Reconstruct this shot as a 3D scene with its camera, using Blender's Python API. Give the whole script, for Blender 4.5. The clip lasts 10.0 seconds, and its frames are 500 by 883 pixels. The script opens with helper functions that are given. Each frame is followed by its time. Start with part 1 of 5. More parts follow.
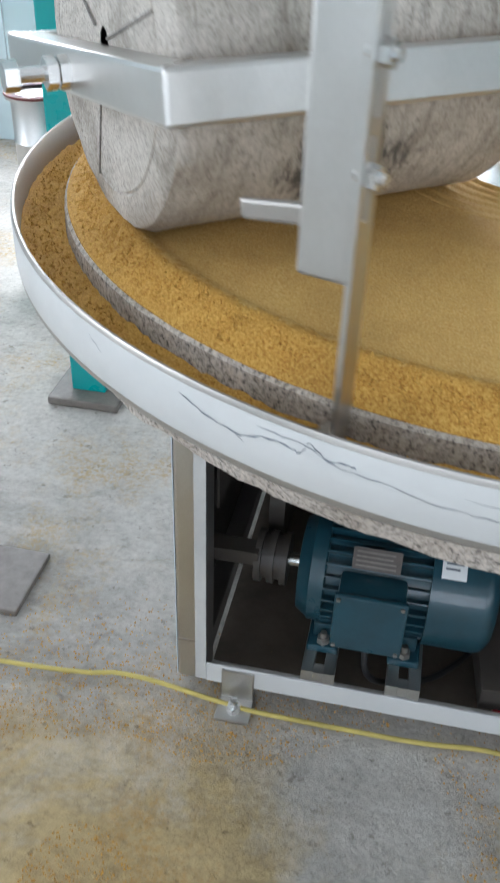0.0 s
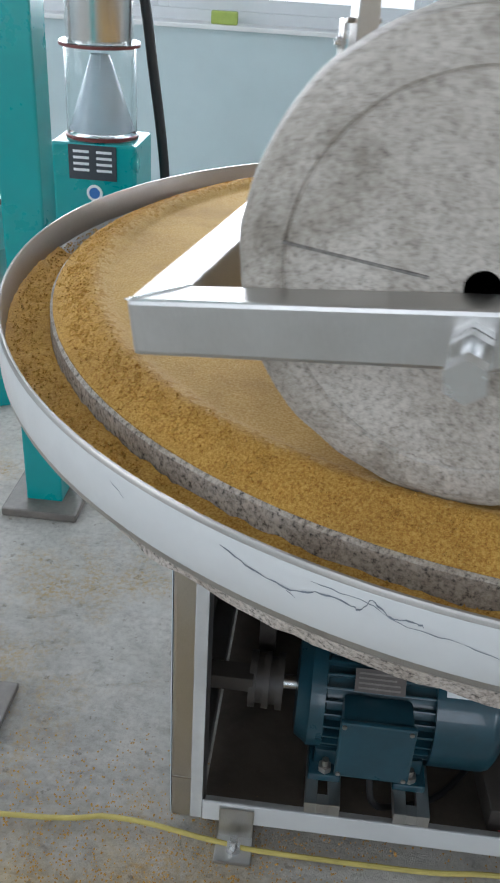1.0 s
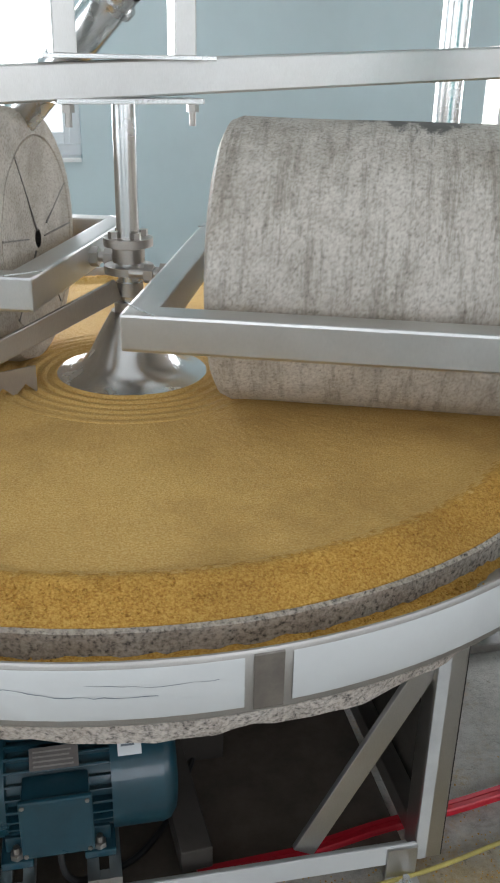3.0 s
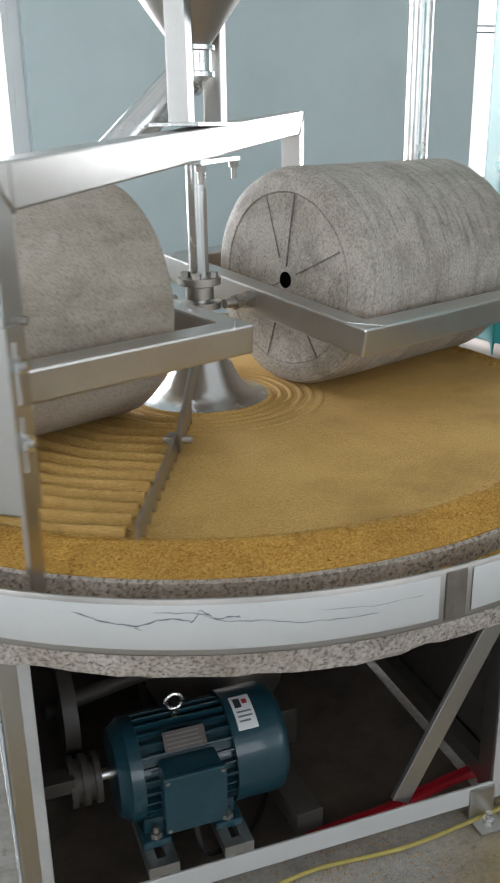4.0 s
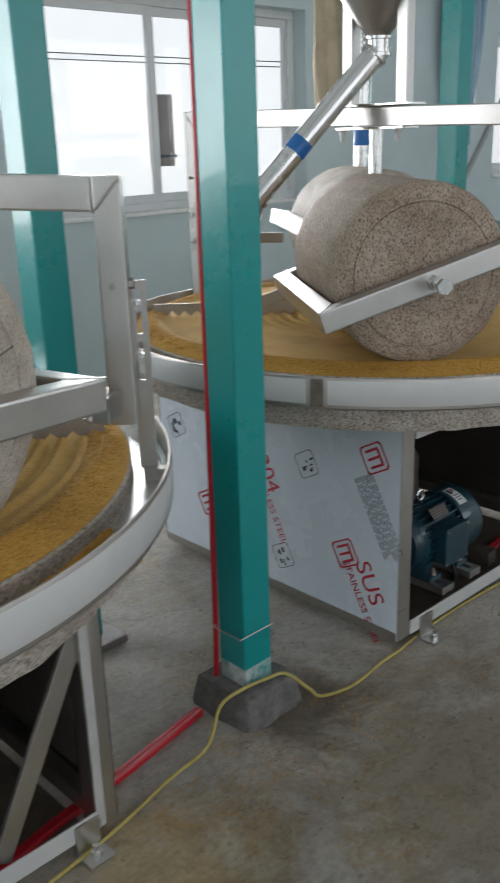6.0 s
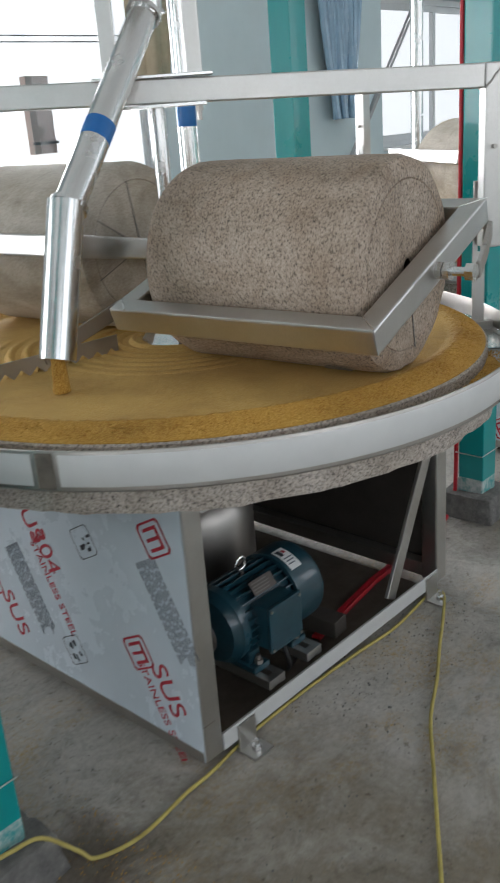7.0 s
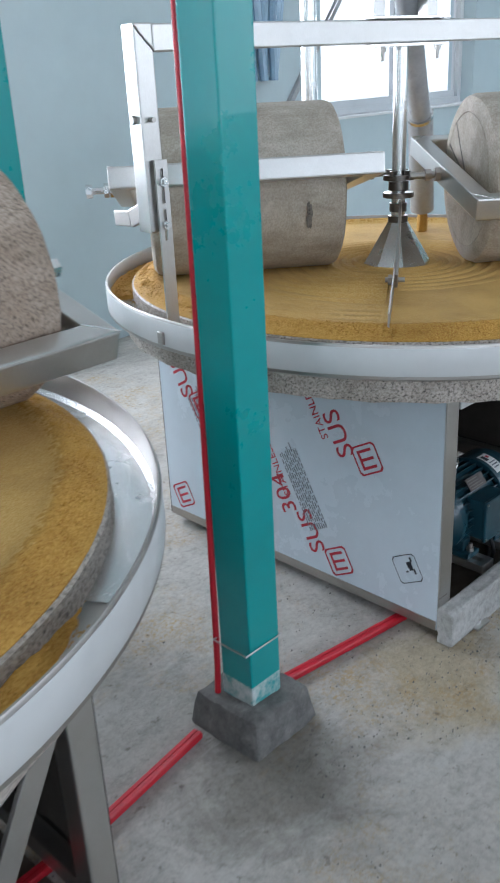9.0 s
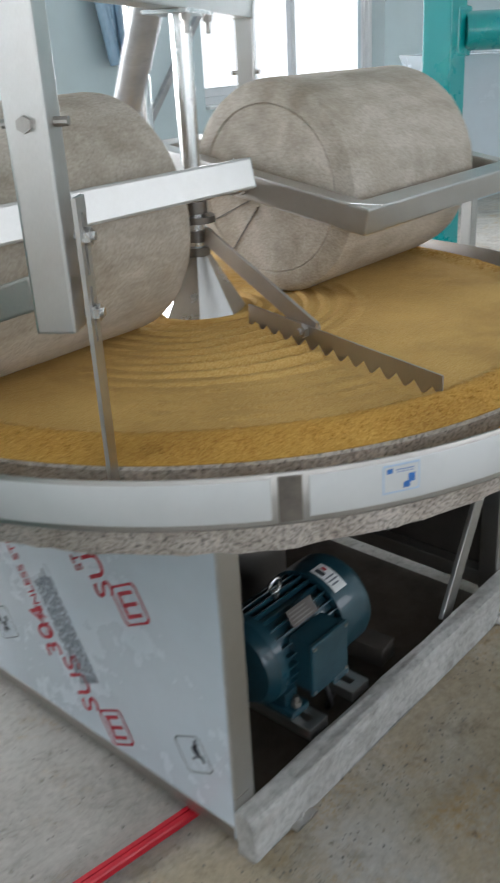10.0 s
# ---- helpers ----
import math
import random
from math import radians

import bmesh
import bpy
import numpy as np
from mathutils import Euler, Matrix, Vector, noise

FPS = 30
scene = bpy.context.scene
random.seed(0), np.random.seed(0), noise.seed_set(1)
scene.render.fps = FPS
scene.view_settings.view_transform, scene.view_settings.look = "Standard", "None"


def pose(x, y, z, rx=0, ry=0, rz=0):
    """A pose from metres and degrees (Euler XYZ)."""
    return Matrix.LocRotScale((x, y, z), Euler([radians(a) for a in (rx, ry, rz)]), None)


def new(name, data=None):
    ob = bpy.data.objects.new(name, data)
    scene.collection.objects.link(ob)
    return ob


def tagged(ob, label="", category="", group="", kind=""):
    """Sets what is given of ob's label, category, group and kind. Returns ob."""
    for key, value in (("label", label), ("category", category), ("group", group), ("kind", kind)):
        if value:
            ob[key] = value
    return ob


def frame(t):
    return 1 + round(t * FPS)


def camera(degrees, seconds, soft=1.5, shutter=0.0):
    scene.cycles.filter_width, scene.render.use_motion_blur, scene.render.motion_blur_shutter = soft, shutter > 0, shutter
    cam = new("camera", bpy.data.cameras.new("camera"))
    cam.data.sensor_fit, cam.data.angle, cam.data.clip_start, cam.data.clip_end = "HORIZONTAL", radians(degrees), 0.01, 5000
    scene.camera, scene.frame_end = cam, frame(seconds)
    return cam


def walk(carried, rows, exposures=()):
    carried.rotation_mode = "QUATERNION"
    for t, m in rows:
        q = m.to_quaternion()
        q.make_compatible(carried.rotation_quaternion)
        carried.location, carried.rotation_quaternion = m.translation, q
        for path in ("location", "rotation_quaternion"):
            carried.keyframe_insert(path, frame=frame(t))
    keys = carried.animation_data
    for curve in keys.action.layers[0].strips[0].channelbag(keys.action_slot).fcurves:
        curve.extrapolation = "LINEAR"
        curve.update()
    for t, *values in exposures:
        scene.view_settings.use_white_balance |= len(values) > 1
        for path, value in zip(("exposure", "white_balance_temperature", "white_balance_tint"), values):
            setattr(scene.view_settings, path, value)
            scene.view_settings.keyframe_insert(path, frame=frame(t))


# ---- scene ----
cam = camera(31.6, 10.0, soft=1.8, shutter=0.25)
# seconds, eye x y z, yaw, pitch, roll
ROWS = [
    (0, -0.201, -1.565, 1.342, 11.93, -35.49, -1.66),
    (0.5, -0.321, -1.507, 1.375, 8.70, -32.48, -3.14),
    (1, -0.344, -1.506, 1.374, 6.23, -30.40, -2.99),
    (1.5, -0.344, -1.503, 1.376, 3.98, -29.18, -1.99),
    (2, -0.301, -1.505, 1.380, 0.66, -28.48, -1.25),
    (2.5, -0.129, -1.583, 1.412, -5.56, -26.44, -0.58),
    (2.7, -0.065, -1.622, 1.433, -7.95, -25.18, -1.10),
    (3.8, -0.455, -1.750, 1.415, -18.79, -20.38, 0.78),
    (4, -0.538, -1.810, 1.415, -19.97, -19.49, 0.90),
    (4.5, -0.768, -1.854, 1.433, -24.99, -18.30, 1.35),
    (5, -0.792, -1.870, 1.449, -30.49, -18.00, 1.67),
    (5.5, -0.579, -1.919, 1.444, -37.95, -17.76, 1.59),
    (5.8, -0.450, -1.912, 1.444, -41.58, -18.43, 1.39),
    (6, -0.345, -1.881, 1.431, -44.31, -18.76, 1.68),
    (6.2, -0.217, -1.835, 1.429, -46.31, -19.15, 1.63),
    (7.3, 0.631, -1.719, 1.421, -48.98, -20.69, 4.19),
    (7.5, 0.776, -1.670, 1.429, -48.66, -21.52, 3.30),
    (8, 1.166, -1.660, 1.430, -46.89, -22.03, 3.73),
    (8.5, 1.609, -1.674, 1.447, -45.63, -22.80, 3.56),
    (9, 1.945, -1.571, 1.437, -46.44, -23.02, 2.66),
    (9.5, 2.337, -1.474, 1.407, -47.09, -23.44, 3.21),
    (10, 2.806, -1.398, 1.404, -49.34, -24.13, 3.00),
]
walk(cam, [(t, pose(x, y, z, 90 + pitch, roll, yaw)) for t, x, y, z, yaw, pitch, roll in ROWS],
     exposures=[(0, -0.14, 6150, 10), (0.5, -0.40, 6150, 10), (1, -0.60, 6150, 10), (1.5, -0.58, 6250, 10), (2, -0.58, 6250, 10), (2.5, -0.40, 6350, 10), (4, -0.62, 6550, 10), (4.5, -0.64, 6650, 10), (5, -0.90, 6800, 10), (5.7, -1.00, 6650, 10), (6.2, -0.96, 6600, 10), (7.5, -0.64, 6450, 10), (8.5, -0.48, 6050, 10), (9, -0.36, 5900, 10), (9.5, -0.38, 5950, 10), (10, -0.42, 6450, 10)])

# ---- light ----
world = bpy.data.worlds.new("sky")
scene.world = world
world.use_nodes = True
wn = world.node_tree.nodes
sky = wn.new("ShaderNodeTexSky")
sky.sky_type, sky.sun_disc = "NISHITA", False
sky.sun_elevation, sky.sun_rotation = radians(48), radians(20)
world.node_tree.links.new(sky.outputs[0], wn["Background"].inputs[0])
wn["Background"].inputs[1].default_value = 0.12


def window_light(name, x, y, z, w, h, yaw, watts, color=(0.935, 0.95, 1.0)):
    """Daylight that enters by a window, as an area lamp in its opening. yaw 0 shines along +y."""
    lamp = bpy.data.lights.new(name, "AREA")
    lamp.shape, lamp.size, lamp.size_y, lamp.energy, lamp.color = "RECTANGLE", w, h, watts, color
    ob = new(name, lamp)
    ob.matrix_world = pose(x, y, z, 90, 0, yaw)
    return ob


BACK = 2.49          # inner face of the back wall
FRONT, LEFT, RIGHT, TOP = -5.2, -5.0, 11.0, 3.9
window_light("daylight", -1.5, BACK - 0.03, 1.65, 2.6, 1.2, 180, 176)
window_light("daylight", 3.5, BACK - 0.03, 1.65, 2.0, 1.1, 180, 122)
window_light("daylight", 7.9, BACK - 0.03, 1.65, 2.0, 1.1, 180, 122)
for wx in (-2.6, 1.2, 5.0, 8.8):
    window_light("daylight", wx, FRONT + 0.03, 2.0, 2.6, 1.9, 0, 64)
window_light("daylight", LEFT + 0.03, -1.5, 1.9, 2.6, 1.9, -90, 108)

# ---- materials ----


class Nodes:
    """Short hand for one node material."""

    def __init__(self, name, rough=0.5, metal=0.0):
        self.m = bpy.data.materials.new(name)
        self.m.use_nodes = True
        self.t = self.m.node_tree
        self.b = self.t.nodes["Principled BSDF"]
        self.b.inputs["Roughness"].default_value = rough
        self.b.inputs["Metallic"].default_value = metal
        self.co = self.t.nodes.new("ShaderNodeTexCoord").outputs["Object"]

    def node(self, kind, **inputs):
        n = self.t.nodes.new(kind)
        for k, v in inputs.items():
            self.put(n, k, v)
        return n

    def put(self, n, key, v):
        s = n.inputs[key]
        if isinstance(v, bpy.types.NodeSocket):
            self.t.links.new(v, s)
        else:
            s.default_value = v

    def scaled(self, x, y, z):
        n = self.node("ShaderNodeMapping", Vector=self.co)
        n.inputs["Scale"].default_value = (x, y, z)
        return n.outputs[0]

    def noise(self, scale, detail=4.0, rough=0.6, co=None, distort=0.0):
        return self.node("ShaderNodeTexNoise", Vector=co or self.co, Scale=scale, Detail=detail, Roughness=rough, Distortion=distort).outputs["Fac"]

    def cells(self, scale, co=None):
        n = self.node("ShaderNodeTexVoronoi", Vector=co or self.co, Scale=scale)
        return n.outputs["Color"], n.outputs["Distance"]

    def ramp(self, fac, *stops):
        n = self.node("ShaderNodeValToRGB", Fac=fac)
        e = n.color_ramp.elements
        while len(e) < len(stops):
            e.new(0.5)
        for el, (p, c) in zip(e, stops):
            el.position = p
            el.color = (*c, 1) if len(c) == 3 else c
        return n.outputs["Color"]

    def grey(self, fac, lo, hi, a=0.0, b=1.0):
        n = self.node("ShaderNodeMapRange", Value=fac)
        for k, v in (("From Min", a), ("From Max", b), ("To Min", lo), ("To Max", hi)):
            n.inputs[k].default_value = v
        return n.outputs[0]

    def mix(self, fac, a, b, kind="MIX"):
        n = self.t.nodes.new("ShaderNodeMix")
        n.data_type, n.blend_type = "RGBA", kind
        for i, v in ((0, fac), (6, a), (7, b)):
            if isinstance(v, bpy.types.NodeSocket):
                self.t.links.new(v, n.inputs[i])
            else:
                n.inputs[i].default_value = v if i == 0 else (*v, 1)
        return n.outputs[2]

    def color(self, v):
        self.put(self.b, "Base Color", v if isinstance(v, bpy.types.NodeSocket) else (*v, 1))
        return self

    def roughness(self, v):
        self.put(self.b, "Roughness", v)
        return self

    def bump(self, height, strength=0.3, dist=0.002):
        n = self.node("ShaderNodeBump", Height=height, Strength=strength, Distance=dist)
        self.t.links.new(n.outputs[0], self.b.inputs["Normal"])
        return self


def granite(name, light, mid, dark, stain, speck=260.0, bump=0.25):
    """Ground granite: mineral grains, larger clouds, stains."""
    k = Nodes(name, 0.62)
    grains = k.ramp(k.noise(speck, 3, 0.7), (0.30, dark), (0.46, mid), (0.62, light), (0.75, light))
    cloud = k.ramp(k.noise(7, 5, 0.65, distort=0.6), (0.32, stain), (0.6, (1, 1, 1)))
    streak = k.ramp(k.noise(3.2, 6, 0.7, k.scaled(0.5, 2.2, 2.2)), (0.36, (0.74, 0.72, 0.69)), (0.55, (1, 1, 1)))
    k.color(k.mix(1.0, k.mix(0.75, grains, cloud, "MULTIPLY"), streak, "MULTIPLY"))
    k.roughness(k.grey(k.noise(11), 0.5, 0.8))
    return k.bump(k.noise(speck * 0.7, 4, 0.7), bump, 0.0012).m


def steel(name, base, rough, grain=(60, 60, 4), smudge=0.05):
    """Stainless steel with a drawn grain and handling smudges."""
    k = Nodes(name, rough, 1.0)
    line = k.noise(30, 3, 0.6, k.scaled(*grain))
    blot = k.noise(9, 5, 0.7)
    k.color(k.mix(1.0, k.ramp(line, (0.3, tuple(c * 0.88 for c in base)), (0.7, base)), k.ramp(blot, (0.25, (0.88, 0.87, 0.855)), (0.7, (1, 1, 1))), "MULTIPLY"))
    k.roughness(k.grey(blot, rough - smudge, rough + smudge, 0.15, 0.85))
    return k.bump(line, 0.06, 0.0006).m


def paint(name, base, rough=0.35, dirt=0.25, bump=0.1, scale=6.0, coat=0.0):
    """Paint or plastic with faint dirt and an uneven skin."""
    k = Nodes(name, rough)
    d = k.noise(scale, 6, 0.7)
    k.color(k.mix(1.0, base, k.ramp(d, (0.3, tuple([1 - dirt] * 3)), (0.62, (1, 1, 1))), "MULTIPLY"))
    k.roughness(k.grey(d, rough + 0.12, rough - 0.05, 0.3, 0.7))
    k.b.inputs["Coat Weight"].default_value = coat
    return k.bump(k.noise(120, 3), bump, 0.0008).m


def grain_material(name, a, b, c, fine=420.0):
    """Crushed maize grits: pale bits, orange bits and flour."""
    k = Nodes(name, 0.85)
    bits = k.ramp(k.noise(fine * 0.9, 2, 0.8), (0.32, c), (0.5, b), (0.66, a))
    patch = k.ramp(k.noise(5, 5, 0.6), (0.30, (0.72, 0.69, 0.64)), (0.48, (0.9, 0.88, 0.86)), (0.66, (1, 1, 1)))
    k.color(k.mix(1.0, bits, patch, "MULTIPLY"))
    return k.bump(k.noise(fine * 0.6, 3, 0.8), 0.5, 0.003).m


def glass_material(name, rough=0.02, tint=(1, 1, 1)):
    k = Nodes(name, rough)
    k.color(tint)
    k.b.inputs["Transmission Weight"].default_value = 1.0
    k.b.inputs["IOR"].default_value = 1.35
    return k.m


M = {}
M["roller_worn"] = granite("worn_granite", (0.50, 0.46, 0.41), (0.42, 0.385, 0.34), (0.26, 0.235, 0.21), (0.50, 0.47, 0.42), 180, 0.3)
M["roller_speckled"] = granite("speckled_granite", (0.49, 0.40, 0.325), (0.345, 0.272, 0.212), (0.065, 0.053, 0.043), (0.70, 0.62, 0.54), 170)
M["roller_pale"] = granite("pale_granite", (0.56, 0.51, 0.435), (0.47, 0.42, 0.355), (0.37, 0.33, 0.275), (0.64, 0.60, 0.53), 190, 0.35)
M["bed_granite"] = granite("bed_granite", (0.60, 0.54, 0.48), (0.40, 0.355, 0.315), (0.05, 0.045, 0.04), (0.72, 0.68, 0.64), 165, 0.7)
k = Nodes("stained_roller_granite", 0.62)
grains = k.ramp(k.noise(180, 3, 0.7), (0.30, (0.25, 0.225, 0.195)), (0.43, (0.44, 0.40, 0.35)), (0.62, (0.58, 0.54, 0.48)))
cloud = k.ramp(k.noise(7, 5, 0.65, distort=0.6), (0.32, (0.5, 0.47, 0.43)), (0.6, (1, 1, 1)))
rings = k.ramp(k.noise(9, 6, 0.8, k.scaled(6.0, 0.6, 0.6)), (0.36, (0.40, 0.37, 0.33)), (0.50, (1, 1, 1)))
near = k.node("ShaderNodeVectorMath", Vector=k.co)
near.operation = "DISTANCE"
near.inputs[1].default_value = (0.03, 0.20, -0.13)
field = k.node("ShaderNodeMath")
field.operation = "ADD"
k.put(field, 0, k.grey(near.outputs["Value"], 0.30, -0.36, 0.0, 0.26))
k.put(field, 1, k.noise(16, 7, 0.72, k.scaled(1.6, 0.7, 0.7), 0.5))
blot = k.ramp(field.outputs[0], (0.57, (0, 0, 0)), (0.66, (1, 1, 1)))
k.color(k.mix(blot, k.mix(0.6, k.mix(0.7, grains, cloud, "MULTIPLY"), rings, "MULTIPLY"), (0.095, 0.087, 0.078)))
M["roller_stained"] = k.bump(k.noise(130, 4, 0.7), 0.3, 0.0012).m
M["groove"] = granite("groove_granite", (0.27, 0.25, 0.225), (0.21, 0.195, 0.18), (0.11, 0.10, 0.095), (0.7, 0.7, 0.7), 180)
M["stain"] = granite("stained_granite", (0.25, 0.23, 0.205), (0.19, 0.172, 0.15), (0.05, 0.048, 0.045), (0.6, 0.6, 0.6), 150)
M["steel"] = steel("satin_stainless", (0.62, 0.61, 0.59), 0.36)
M["steel_bright"] = steel("bright_stainless", (0.76, 0.76, 0.755), 0.26)
M["steel_dull"] = steel("dull_stainless", (0.47, 0.445, 0.415), 0.42)
M["greasy_iron"] = steel("greasy_iron", (0.20, 0.185, 0.17), 0.38)
M["roller_grey"] = granite("grey_granite", (0.58, 0.53, 0.46), (0.49, 0.44, 0.375), (0.27, 0.235, 0.195), (0.66, 0.62, 0.56), 240, 0.45)
# near-black: the base interior's shade put into the sheet colour
M["shaded_sheet"] = paint("shade_dark_sheet", (0.055, 0.047, 0.040), 0.5, 0.4, 0.2, 5)
M["plate_grey"] = paint("engraved_plate", (0.17, 0.15, 0.13), 0.4, 0.3, 0.1, 30)
M["nameplate"] = paint("worn_brown_nameplate", (0.085, 0.068, 0.058), 0.45, 0.4, 0.1, 30)
M["film"] = paint("protective_film", (0.575, 0.58, 0.57), 0.38, 0.10, 0.15, 4)
M["leg_film"] = paint("dull_leg_film", (0.50, 0.50, 0.485), 0.35, 0.2, 0.15, 9)
M["panel"] = paint("panel_film", (0.60, 0.67, 0.73), 0.22, 0.10, 0.06, 3)
M["ink_red"] = paint("red_print", (0.50, 0.03, 0.05), 0.5, 0.3, 0.0, 40)
M["ink_grey"] = paint("grey_print", (0.20, 0.22, 0.25), 0.5, 0.3, 0.0, 40)
M["ink_dark"] = paint("dark_print", (0.045, 0.05, 0.06), 0.5, 0.2, 0.0, 40)
M["ink_blue"] = paint("blue_print", (0.04, 0.16, 0.45), 0.5, 0.2, 0.0, 40)
M["joint"] = paint("stained_lap_joint", (0.17, 0.145, 0.12), 0.35, 0.45, 0.2, 22)
M["white"] = paint("white_paint", (0.78, 0.79, 0.79), 0.4, 0.08)
M["pvc_white"] = paint("window_frame_plastic", (0.74, 0.76, 0.77), 0.35, 0.06)
M["teal"] = paint("teal_paint", (0.0, 0.30, 0.30), 0.27, 0.14, 0.12, 3, 0.3)
M["motor"] = paint("motor_blue_paint", (0.012, 0.058, 0.082), 0.30, 0.35, 0.15, 14, 0.5)
M["red"] = paint("red_plastic", (0.55, 0.015, 0.03), 0.35, 0.2, 0.05, 20)
M["yellow"] = paint("yellow_cable_skin", (0.52, 0.425, 0.12), 0.5, 0.35, 0.05, 12)
M["black"] = paint("black_rubber", (0.012, 0.012, 0.013), 0.5, 0.2)
M["blue_tape"] = paint("blue_tape", (0.01, 0.14, 0.42), 0.35, 0.2)
M["cloth"] = paint("beige_cloth", (0.50, 0.42, 0.30), 0.9, 0.25, 0.4, 9)
# brown of the floor in the mill's shade, as a flat colour
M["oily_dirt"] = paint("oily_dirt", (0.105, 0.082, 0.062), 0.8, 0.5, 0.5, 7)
M["galvanised"] = paint("galvanised_pipe", (0.40, 0.405, 0.41), 0.28, 0.3, 0.1, 9, 0.2)
M["far_tan"] = paint("far_tan_render", (0.60, 0.46, 0.40), 0.8, 0.2, 0.1, 3)
M["seal"] = paint("dark_red_gasket", (0.16, 0.035, 0.03), 0.5, 0.3)
M["glass"] = glass_material("pane_glass")
M["acrylic"] = glass_material("clear_acrylic", 0.06, (0.93, 0.96, 0.96))
M["grits"] = grain_material("maize_grits", (0.66, 0.41, 0.10), (0.535, 0.295, 0.052), (0.36, 0.165, 0.02), 300)
M["grits_flat"] = grain_material("rolled_maize_meal", (0.72, 0.50, 0.195), (0.645, 0.405, 0.120), (0.52, 0.285, 0.062), 330)

k = Nodes("worn_column_foot", 0.5)
k.color(k.ramp(k.noise(16, 6, 0.7), (0.40, (0.03, 0.30, 0.30)), (0.52, (0.40, 0.50, 0.48)), (0.66, (0.66, 0.68, 0.66))))
M["bare_paint"] = k.bump(k.noise(60, 4), 0.3, 0.001).m
k = Nodes("pale_blue_wall", 0.7)
k.color(k.mix(1.0, (0.56, 0.665, 0.69), k.ramp(k.noise(1.6, 6, 0.65), (0.3, (0.90, 0.90, 0.90)), (0.65, (1, 1, 1))), "MULTIPLY"))
M["wall"] = k.bump(k.noise(45, 5), 0.15, 0.002).m

k = Nodes("concrete_floor", 0.82)
fine = k.ramp(k.noise(70, 5, 0.7), (0.3, (0.44, 0.415, 0.375)), (0.5, (0.55, 0.522, 0.475)), (0.7, (0.63, 0.60, 0.55)))
cloud = k.mix(1.0, k.ramp(k.noise(1.5, 7, 0.7, distort=0.5), (0.30, (0.55, 0.55, 0.55)), (0.46, (0.84, 0.84, 0.83)), (0.60, (1.0, 1.0, 1.0))), k.ramp(k.noise(14, 6, 0.75, distort=0.8), (0.28, (0.62, 0.61, 0.59)), (0.42, (0.95, 0.95, 0.95)), (0.65, (1.05, 1.05, 1.05))), "MULTIPLY")
scuff = k.ramp(k.noise(4.5, 5, 0.7, k.scaled(0.5, 2.2, 1.0), 0.6), (0.52, (0, 0, 0)), (0.66, (0.55, 0.55, 0.55)))
spill = k.ramp(k.noise(2.6, 7, 0.75, distort=0.3), (0.50, (0, 0, 0)), (0.64, (1, 1, 1)))
dust = k.ramp(k.noise(90, 3, 0.8), (0.40, (0, 0, 0)), (0.70, (1, 1, 1)))
k.color(k.mix(k.mix(1.0, spill, dust, "MULTIPLY"), k.mix(scuff, k.mix(1.0, fine, cloud, "MULTIPLY"), (0.60, 0.58, 0.54)), (0.46, 0.30, 0.09)))
tone = k.b.inputs["Base Color"].links[0].from_socket
# dirt here multiplies the floor tone: broad darker areas, meal yellow, column-foot stains
for at, reach, dirt in (((1.25, -1.05, 0.0), 0.85, (0.55, 0.50, 0.43)), ((4.35, -0.95, 0.0), 0.80, (0.80, 0.71, 0.56)), ((-0.55, -0.95, 0.0), 0.50, (0.95, 0.76, 0.42)), ((0.50, -0.70, 0.0), 0.33, (0.88, 0.74, 0.48)), ((3.02, -0.52, 0.0), 0.30, (0.52, 0.50, 0.48)), ((1.12, -0.50, 0.0), 0.24, (0.45, 0.42, 0.39)), ((3.55, -0.60, 0.0), 0.30, (0.90, 0.80, 0.62))):
    away = k.node("ShaderNodeVectorMath", Vector=k.co)
    away.operation = "DISTANCE"
    away.inputs[1].default_value = at
    ragged = k.node("ShaderNodeMath")
    ragged.operation = "ADD"
    k.put(ragged, 0, k.grey(away.outputs["Value"], 0.45, -0.45, 0.0, reach * 1.6))
    k.put(ragged, 1, k.noise(3.2, 7, 0.75, distort=0.5))
    tone = k.mix(k.ramp(ragged.outputs[0], (0.45, (0, 0, 0)), (0.75, (1, 1, 1))), tone, k.mix(1.0, tone, dirt, "MULTIPLY"))
k.color(tone)
trowel = k.ramp(k.noise(9, 6, 0.75, k.scaled(1.0, 1.9, 1.0), 1.2), (0.30, (0.80, 0.79, 0.77)), (0.48, (1, 1, 1)))
pits = k.ramp(k.noise(34, 3, 0.7), (0.30, (0.62, 0.60, 0.57)), (0.37, (1, 1, 1)))
k.color(k.mix(1.0, k.mix(1.0, tone, trowel, "MULTIPLY"), pits, "MULTIPLY"))
k.roughness(k.grey(k.noise(3), 0.62, 0.92))
M["floor"] = k.bump(k.mix(0.4, k.noise(70, 6, 0.85), k.noise(24, 6, 0.8, distort=0.6)), 0.9, 0.013).m

k = Nodes("cast_concrete", 0.9)
k.color(k.ramp(k.noise(30, 6, 0.75), (0.3, (0.09, 0.088, 0.083)), (0.55, (0.17, 0.165, 0.155)), (0.75, (0.27, 0.26, 0.245))))
M["concrete"] = k.bump(k.noise(40, 6, 0.8), 0.7, 0.008).m

